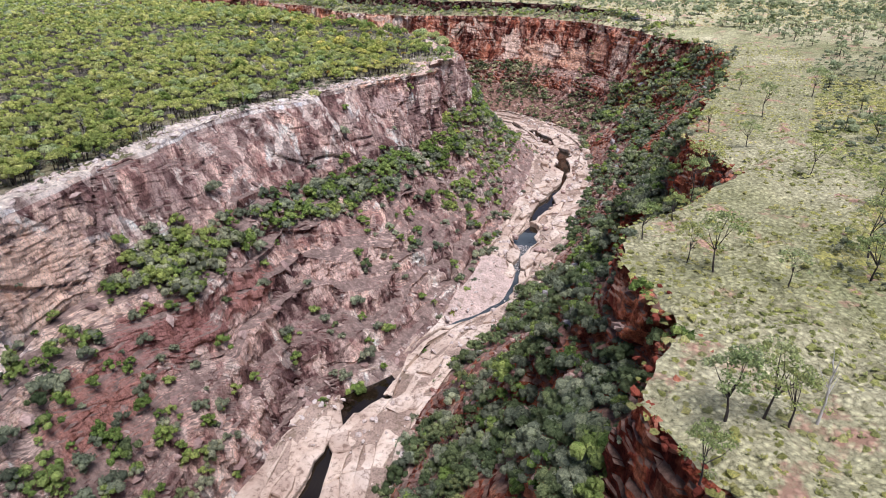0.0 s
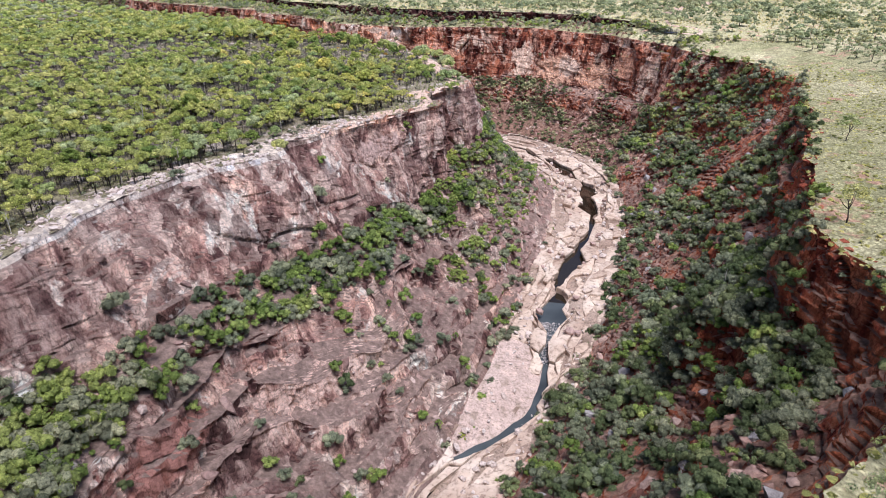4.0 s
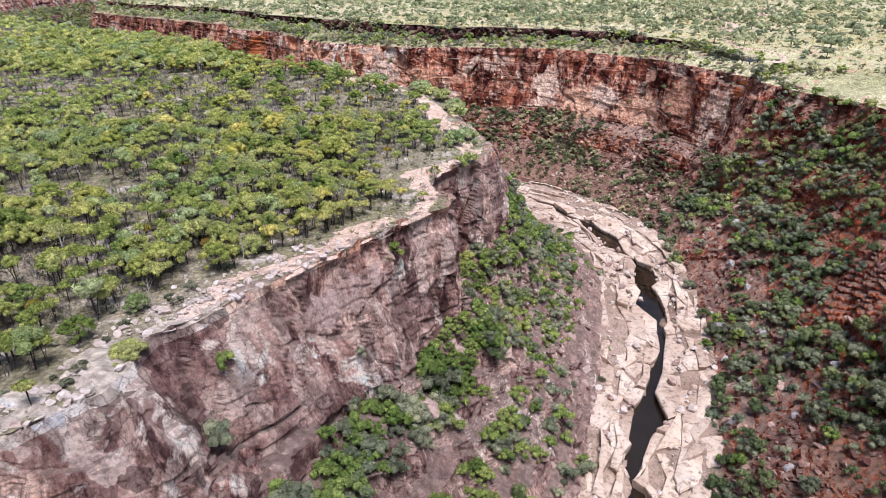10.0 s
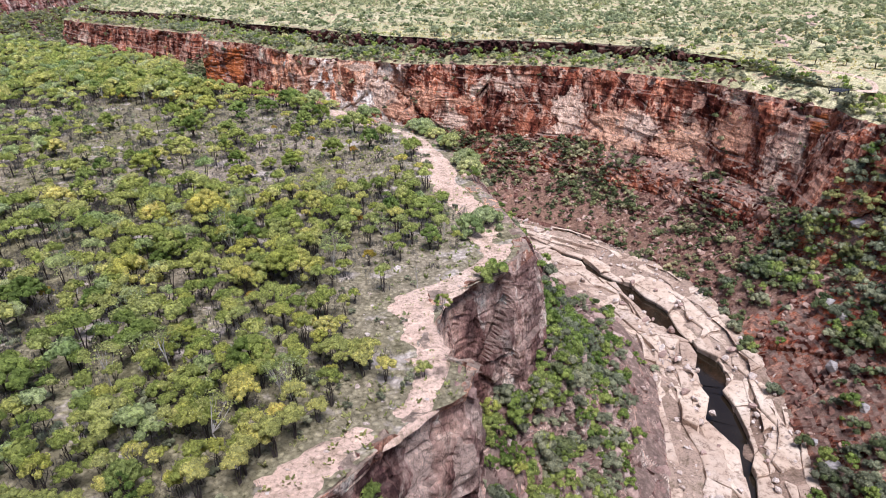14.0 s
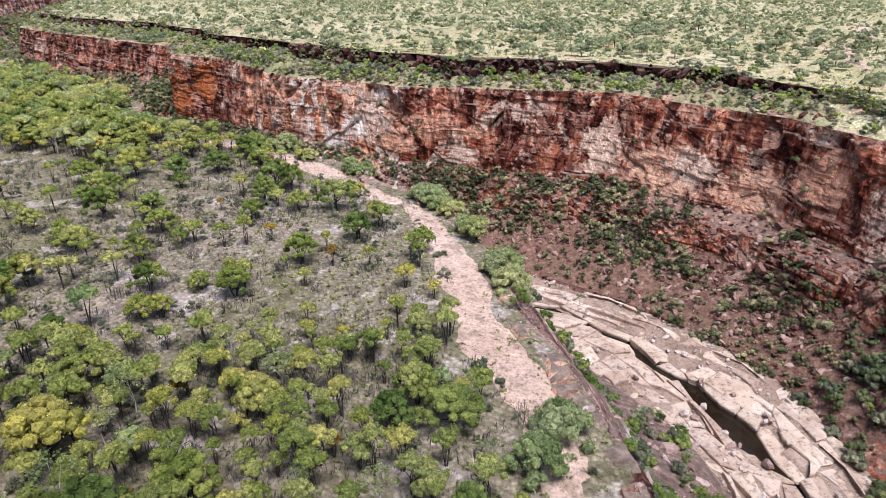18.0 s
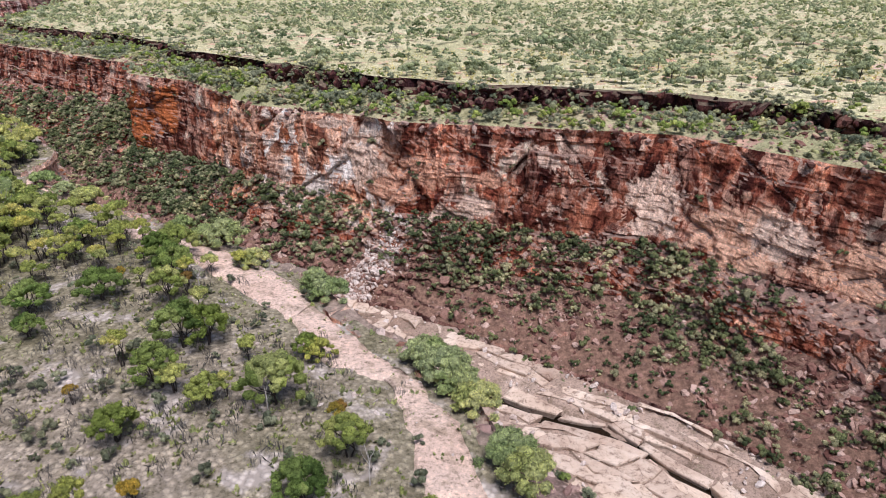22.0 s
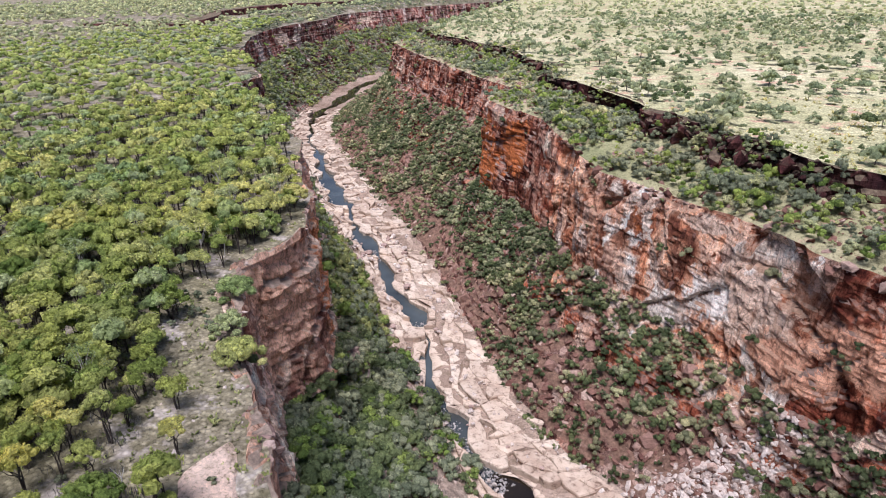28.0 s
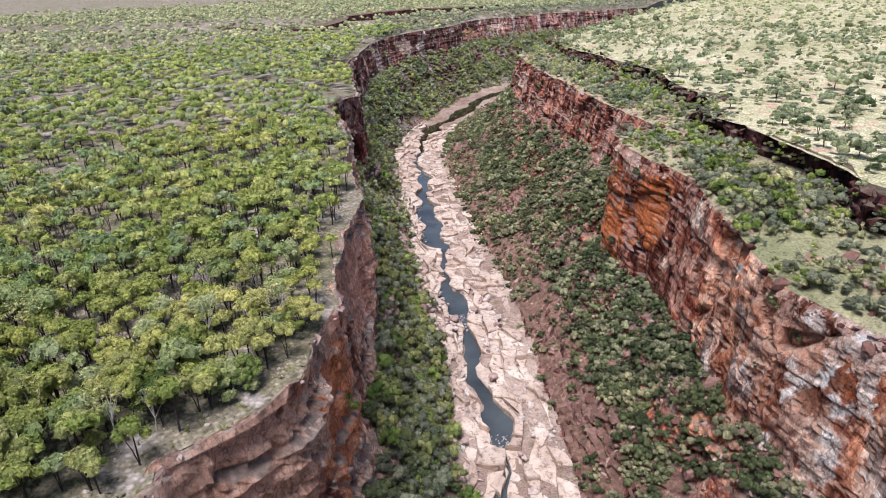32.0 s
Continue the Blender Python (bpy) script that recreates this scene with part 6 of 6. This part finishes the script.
def tussock(rng):
    """A low rounded hummock of grass: two rings and a ragged top."""
    a = np.arange(6) * 2 * math.pi / 6
    rows = []
    for r, z in ((0.6, -0.06), (0.4, 0.17)):
        k = r * rng.uniform(0.55, 1.35, 6)
        rows.append(np.stack([np.cos(a) * k, np.sin(a) * k, z + rng.normal(size=6) * 0.1], 1))
    v = np.concatenate(rows + [np.array([[0.05, 0, 0.22]])])
    f = [(s, (s + 1) % 6, 6 + (s + 1) % 6, 6 + s) for s in range(6)]
    f += [(6 + s, 6 + s + 1, 12, 6 + (s + 5) % 6) for s in (0, 2, 4)]
    return v, np.array(f)


def tuft(rng, blades=9):
    parts = []
    for _ in range(blades):
        a, r = rng.uniform(0, 6.28), rng.uniform(0.1, 0.5)
        d = np.array([math.cos(a), math.sin(a), 0])
        s = np.array([-d[1], d[0], 0]) * rng.uniform(0.10, 0.2)
        top = d * (r + 0.12) + (0, 0, rng.uniform(0.15, 0.4))
        parts.append((np.array([d * r * 0.4 - s, d * r * 0.4 + s, top + s * 0.5, top - s * 0.5]), np.array([(0, 1, 2, 3)])))
    return merge(parts)


TUFTS = [tuft(RNG) for _ in range(6)]


def ground_at(p, side):
    edge, ez, base = (edge_w, edge_wz, 50.4) if side == 1 else (edge_e, edge_ez, 54.3)
    ei, d = nearest(p, edge)
    w = np.clip(d / 14, 0, 1)
    w = w * w * (3 - 2 * w)
    return (base + plateau_height(p[:, 0], p[:, 1], side)) * w + ez[ei] * (1 - w)


HUMMOCKS = [tussock(RNG) for _ in range(7)]
S1 = on_plateau(2, (28, 20), (110, 190), 0.72, lambda p, d: chance(p, np.clip(0.9 + patchy(p, 0.09, 630) * 0.8, 0.08, 1)), 0.3, (0.5, 1.15))
slope_pts = slope_rows[:, T < 8.5].reshape(-1, 3)
slope_pts = slope_pts[RNG.random(len(slope_pts)) < 0.8 * np.clip(0.8 + patchy(slope_pts[:, :2], 0.09, 630) * 0.8, 0.08, 1)]
slope_pts[:, :2] += RNG.uniform(-0.9, 0.9, (len(slope_pts), 2))
S1 = np.concatenate([S1, sized(slope_pts, 0.3, 0.8, 0.05)])
is_blade = RNG.random(len(S1)) < 0.2
tagged(put("spinifex_grass", mesh_from("spinifex_grass", *joined(HUMMOCKS, S1[~is_blade], RNG, 0.1), smooth=True), GRASS), "pale green and straw spinifex tussocks", "grass", kind="stuff")
tagged(put("tall_grass", mesh_from("tall_grass", *joined(TUFTS, S1[is_blade], RNG, 0.1), smooth=False), GRASS), "loose pale grass among the tussocks", "grass", kind="stuff")
S2 = on_plateau(1, (-110, 120), (15, 380), 1.3, lambda p, d: chance(p, np.clip(0.5 + patchy(p, 0.05, 632) * 0.8, 0.05, 0.95) * np.where(d < 9, 0.8, 1)), 0.5, (0.5, 1.2))
tagged(put("dry_grass", mesh_from("dry_grass", *joined([tuft(RNG, 6) for _ in range(5)], S2, RNG, 0.1), smooth=False), GRASS), "thin dry grass tufts on stony soil", "grass", kind="stuff")
S3 = on_plateau(2, (-200, 290), (260, 500), 2.4, lambda p, d: chance(p, np.clip(0.5 + patchy(p, 0.04, 633) * 0.7, 0.05, 1)), 0.5, (0.8, 1.9))
tagged(put("straw_tussocks", mesh_from("straw_tussocks", *joined([tuft(RNG, 4) for _ in range(5)], S3, RNG, 0.1), smooth=False), DRY_STRAW), "pale straw tussocks", "grass", kind="stuff")
stones = on_plateau(1, (-110, 90), (15, 380), 2.0, lambda p, d: chance(p, np.where(d < 9, 0.5, 0.12)), 0.5, (0.12, 0.5), 2.0)
lip_at = RNG.choice(len(T), int(0.3 * len(T)))
lip = west[0, lip_at].copy()
lip[:, :2] += out_w[lip_at] * RNG.uniform(0.1, 1.8, (len(lip_at), 1))
near_lip = np.where(T < 5.6)[0]
shelf_at = RNG.choice(near_lip, 1500)
reach = RNG.uniform(0.2, 7.5, 1500)
shelf_xy = rim_w[shelf_at] + out_w[shelf_at] * reach[:, None]
shelf_stones = np.column_stack([shelf_xy, ground_at(shelf_xy, 1) + 0.15, 0.12 + 0.75 * RNG.random(1500) ** 3])
tagged(put("shelf_stones", mesh_from("shelf_stones", *joined(STONES + LEDGES, shelf_stones, RNG, 0.2), smooth=False), PALE_STONE), "bleached blocks lying along the cliff top", "rubble", kind="stuff")
tagged(put("rim_blocks", mesh_from("rim_blocks", *joined(STONES + LEDGES, sized(lip, 0.2, 1.0, 0.25, 1.8), RNG), smooth=False), RUBBLE_PINK), "broken sandstone blocks along the rim", "rubble", kind="stuff")
tagged(put("plateau_stones", mesh_from("plateau_stones", *joined(STONES, stones, RNG), smooth=False), PALE_STONE), "pale stones strewn over the cliff top", "stones", kind="stuff")


def slope_height(x, y):
    flat = slope_rows.reshape(-1, 3)
    k = np.argmin((flat[:, 0] - x) ** 2 + (flat[:, 1] - y) ** 2)
    if (flat[k, 0] - x) ** 2 + (flat[k, 1] - y) ** 2 < 4:
        return flat[k, 2]
    return ground_at(np.array([[x, y]], float), 2)[0]


near_gums = [(17.6, 31.5, 0.7), (31, 77.3, 0.7), (35.7, 84, 0.75), (24.9, 70.7, 0.6), (30, 61, 0.85), (28, 64, 0.6), (21.5, 37, 1.05), (24.5, 37.5, 0.8), (26, 36.5, 0.75), (46, 59, 0.95), (49, 64, 0.9), (54, 108, 0.7), (58, 94, 0.75), (36, 57, 0.6), (52, 120, 0.85), (40, 91, 0.9),
             (70, 70, 0.9), (78, 110, 0.8), (66, 128, 0.8), (88, 150, 0.9), (60, 80, 0.6), (95, 120, 0.9), (75, 160, 0.8), (44, 45, 0.6)]
plant_things("slender_gum", "gum", [(x, y, slope_height(x, y), s) for x, y, s in near_gums], LEAF_GUM, BARK, "slender gum tree with blackened trunk and thin crown", "tree", "grassland gums", 8, 40, 0.12, single=True)
dead = tagged(new("dead_tree"), "leafless bone-white dead tree with bare forked branches", "tree", "dead trees")
dead.location = (28.5, 37, slope_height(28.5, 37))
put("trunk", mesh_from("trunk", *tube([(0, 0, -0.3), (0.1, 0, 2), (0, 0.1, 4), (0.2, 0, 6)], [0.13, 0.1, 0.08, 0.03])), PALE_BARK, dead)
for z, a in ((2.5, 0.5), (3.2, 2.6), (3.8, 4.4), (4.4, 1.4), (4.8, 3.6)):
    put("branch", mesh_from("branch", *tube([(0.05, 0, z), (0.5 * math.cos(a), 0.5 * math.sin(a), z + 0.8), (1.0 * math.cos(a), 0.9 * math.sin(a), z + 1.7)], [0.05, 0.035, 0.012], 4)), PALE_BARK, dead)

for t, off, s in ((3.6, 9, 0.6), (4.1, 7.5, 0.7), (4.9, 8, 0.55), (5.4, 10, 0.6), (2.7, 8, 0.55), (6.9, 9, 0.5), (9.4, 14, 0.5), (10.8, 13, 0.55), (11.6, 17, 0.5), (13.1, 16, 0.5), (14.3, 14, 0.55)):
    x, y = (np.interp(t, T, rim_w[:, k] + out_w[:, k] * off) for k in (0, 1))
    copy_thing(dead, pose(x, y, ground_height(x, y, 1), 0, 0, RNG.uniform(0, 360)) @ Matrix.Scale(s, 4))
for t, row, s in ((2.4, 70, 0.6), (3.3, 84, 0.5), (5.2, 75, 0.6), (6.4, 90, 0.55), (7.3, 70, 0.6), (12.6, 96, 0.55)):
    p = east[row, int(np.searchsorted(T, t))]
    copy_thing(dead, pose(*p, 0, 0, RNG.uniform(0, 360)) @ Matrix.Scale(s, 4))

# gorge bushes
right_slope = sized(on_wall(east, east_zone, (0.06, 0.27, 0.22, 0.28, 0.14), 0, 5.0, 0.2, 0.05, 660, 1.1), 0.4, 1.6, 0.15, 1.3)
right_slope = np.concatenate([right_slope, sized(on_wall(east, east_zone, (0.16, 0.28, 0.24, 0.26, 0.12), 5.0, 9.7, 0.06, 0.05, 660, 1.1), 0.4, 1.6, 0.15, 1.3)])
far_slope = sized(on_wall(east, east_zone, (0.015, 0.56, 0.42, 0.46, 0.18), 9.6, 22, 0.25, 0.06, 662, 1.3), 0.25, 1.1, 0.15, 1.6)
far_west = sized(on_wall(east, east_zone, (0.012, 0.40, 0.28, 0.42, 0.14), 14.0, 26, 0.25, 0.06, 663, 0.9), 0.45, 1.2)
bench = sized(on_wall(west, west_zone, (0.006, 0.42, 0.035, 0.07, 0.03), 1.65, 6.2, 0.3, 0.05, 664, 0.9), 0.6, 1.6)
bench = np.concatenate([bench, sized(on_wall(west, west_zone, (0.006, 0.09, 0.10, 0.08, 0.10), 0, 1.65, 0.3, 0.05, 664, 1.3), 0.5, 1.4)])
inner = sized(on_wall(west, west_zone, (0.012, 0.34, 0.22, 0.13, 0.04), 6.2, 12.5, 0.3, 0.05, 665, 1.2), 0.5, 1.4)
foot = sized(on_wall(west, west_zone, (0.006, 0.30, 0.28, 0.28, 0.12), 12.5, 26, 0.3, 0.05, 666, 0.8), 0.8, 1.9)
cs = slope_rows[1:-1][:, T > 9.5].reshape(-1, 3)
share = np.repeat(np.interp(T[T > 9.5], [9.5, 13.5, 15], [0.3, 0.4, 1.0])[None], len(slope_rows) - 2, 0).ravel()
cs = cs + RNG.normal(size=cs.shape) * (0.8, 0.8, 0)
cs = cs[RNG.random(len(cs)) < 0.55 * share * np.clip(1.0 + 1.0 * patchy(cs[:, :2], 0.08, 668), 0.35, 1.8)]
cb = cap_rows[1:][:, T > 10].reshape(-1, 3)
cb = cb[RNG.random(len(cb)) < 0.2 * np.clip(1 + patchy(cb[:, :2], 0.07, 669) * 2, 0.1, 2)] + (0, 0, 0.2)
cb[:, :2] += RNG.normal(size=(len(cb), 2)) * 1.2
capslope = np.concatenate([sized(cs, 0.25, 1.35, 0.15, 1.8), sized(cb, 0.3, 1.1, 0.3)])
G = np.concatenate([right_slope, bench, inner, foot])
ledge = np.repeat([False, True, True, False], [len(right_slope), len(bench), len(inner), len(foot)])
_, dg = nearest(G[:, :2], LINE)
order = np.argsort(dg)
G, dg, ledge = G[order], dg[order], ledge[order]
plant_things("gorge_bush", "bush", G[:300][~ledge[:300]], LEAF_DARK, BARK, "dark green rounded bush on the gorge slope", "bush", "gorge bushes", 7, 24, 0.08)
plant_things("ledge_bush", "bush", G[:300][ledge[:300]], LEAF_GREEN, BARK, "bright green leafy bush on a cliff ledge", "bush", "ledge bushes", 7, 24, 0.08)
G, dg, ledge = G[300:], dg[300:], ledge[300:]
pick = RNG.random(len(G))
pick = np.where(ledge & (pick < 0.38), 0.9, pick)
for name, lo, hi, leaf, what in (("gorge_scrub", 0, 0.42, LEAF_DARK, "dark green"), ("dull_scrub", 0.42, 0.87, LEAF_DULL, "grey-green"), ("bright_scrub", 0.87, 1.0, LEAF_GREEN, "bright green")):
    sel = (pick >= lo) & (pick < hi)
    plant_stuff(name, "bush", G[sel & (dg < 90)], leaf, f"{what} bushes crowding the gorge slopes", "scrub", 13, 0.16)
    plant_stuff("far_" + name, "far_bush", G[sel & (dg >= 90)], leaf, f"{what} bushes on the far gorge slopes", "scrub", 6, 0.22)
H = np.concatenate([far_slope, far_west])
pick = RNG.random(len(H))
plant_stuff("wall_scrub", "far_bush", H[pick < 0.6], LEAF_SHADE, "shade-darkened green bushes below the red wall", "scrub", 8, 0.18)
plant_stuff("wall_dull_scrub", "far_bush", H[pick >= 0.6], LEAF_DULL, "grey-green bushes below the red wall", "scrub", 8, 0.18)
pick = RNG.random(len(capslope))
plant_stuff("rim_scrub", "far_bush", capslope[pick < 0.45], LEAF_DULL, "low grey-green shrubs between wall and caprock", "scrub", 8, 0.18)
plant_stuff("rim_green_scrub", "far_bush", capslope[(pick >= 0.45) & (pick < 0.75)], LEAF_GREEN, "low green shrubs between wall and caprock", "scrub", 8, 0.18)
plant_stuff("rim_olive_scrub", "far_bush", capslope[pick >= 0.75], LEAF_SAVANNA, "low olive shrubs between wall and caprock", "scrub", 8, 0.18)


# lookout on the rim of the bend: steel deck with rails
deck_z = ground_height(91.5, 312.5, 2)
STEEL = Nodes("dark_steel", 0.5)
STEEL.bsdf.inputs["Metallic"].default_value = 0.6
STEEL = STEEL.done(STEEL.ramp(STEEL.noise(2.0), [(0.4, (0.05, 0.05, 0.055)), (0.6, (0.10, 0.10, 0.11))]))


def box_mesh(name, sx, sy, sz):
    bm = bmesh.new()
    bmesh.ops.create_cube(bm, size=1, matrix=Matrix.Diagonal((sx, sy, sz, 1)))
    bmesh.ops.bevel(bm, geom=bm.edges[:], offset=min(sx, sy, sz) * 0.15, segments=1, affect="EDGES")
    me = bpy.data.meshes.new(name)
    bm.to_mesh(me), bm.free()
    return me


lookout = tagged(new("lookout_deck"), "small dark steel lookout deck with railings", "lookout")
lookout.matrix_basis = pose(91.5, 312.5, deck_z, 0, 0, 35)
put("deck", box_mesh("deck", 5.0, 3.0, 0.15), STEEL, lookout).location = (0, 0, 0.35)
post = box_mesh("post", 0.08, 0.08, 1.2)
rail = box_mesh("rail", 5.0, 0.07, 0.07)
side_rail = box_mesh("rail", 0.07, 3.0, 0.07)
for x in (-2.45, -1.2, 0, 1.2, 2.45):
    for y in (-1.45, 1.45):
        put("post", post, STEEL, lookout).location = (x, y, 0.95)
for y in (-1.45, 1.45):
    for z in (0.75, 1.15, 1.5):
        put("rail", rail, STEEL, lookout).location = (0, y, z)
for z in (0.75, 1.15, 1.5):
    put("rail", side_rail, STEEL, lookout).location = (-2.45, 0, z)
for x in (-2.2, 2.2):
    for y in (-1.2, 1.2):
        put("footing", box_mesh("footing", 0.25, 0.25, 0.9), STEEL, lookout).location = (x, y, -0.1)
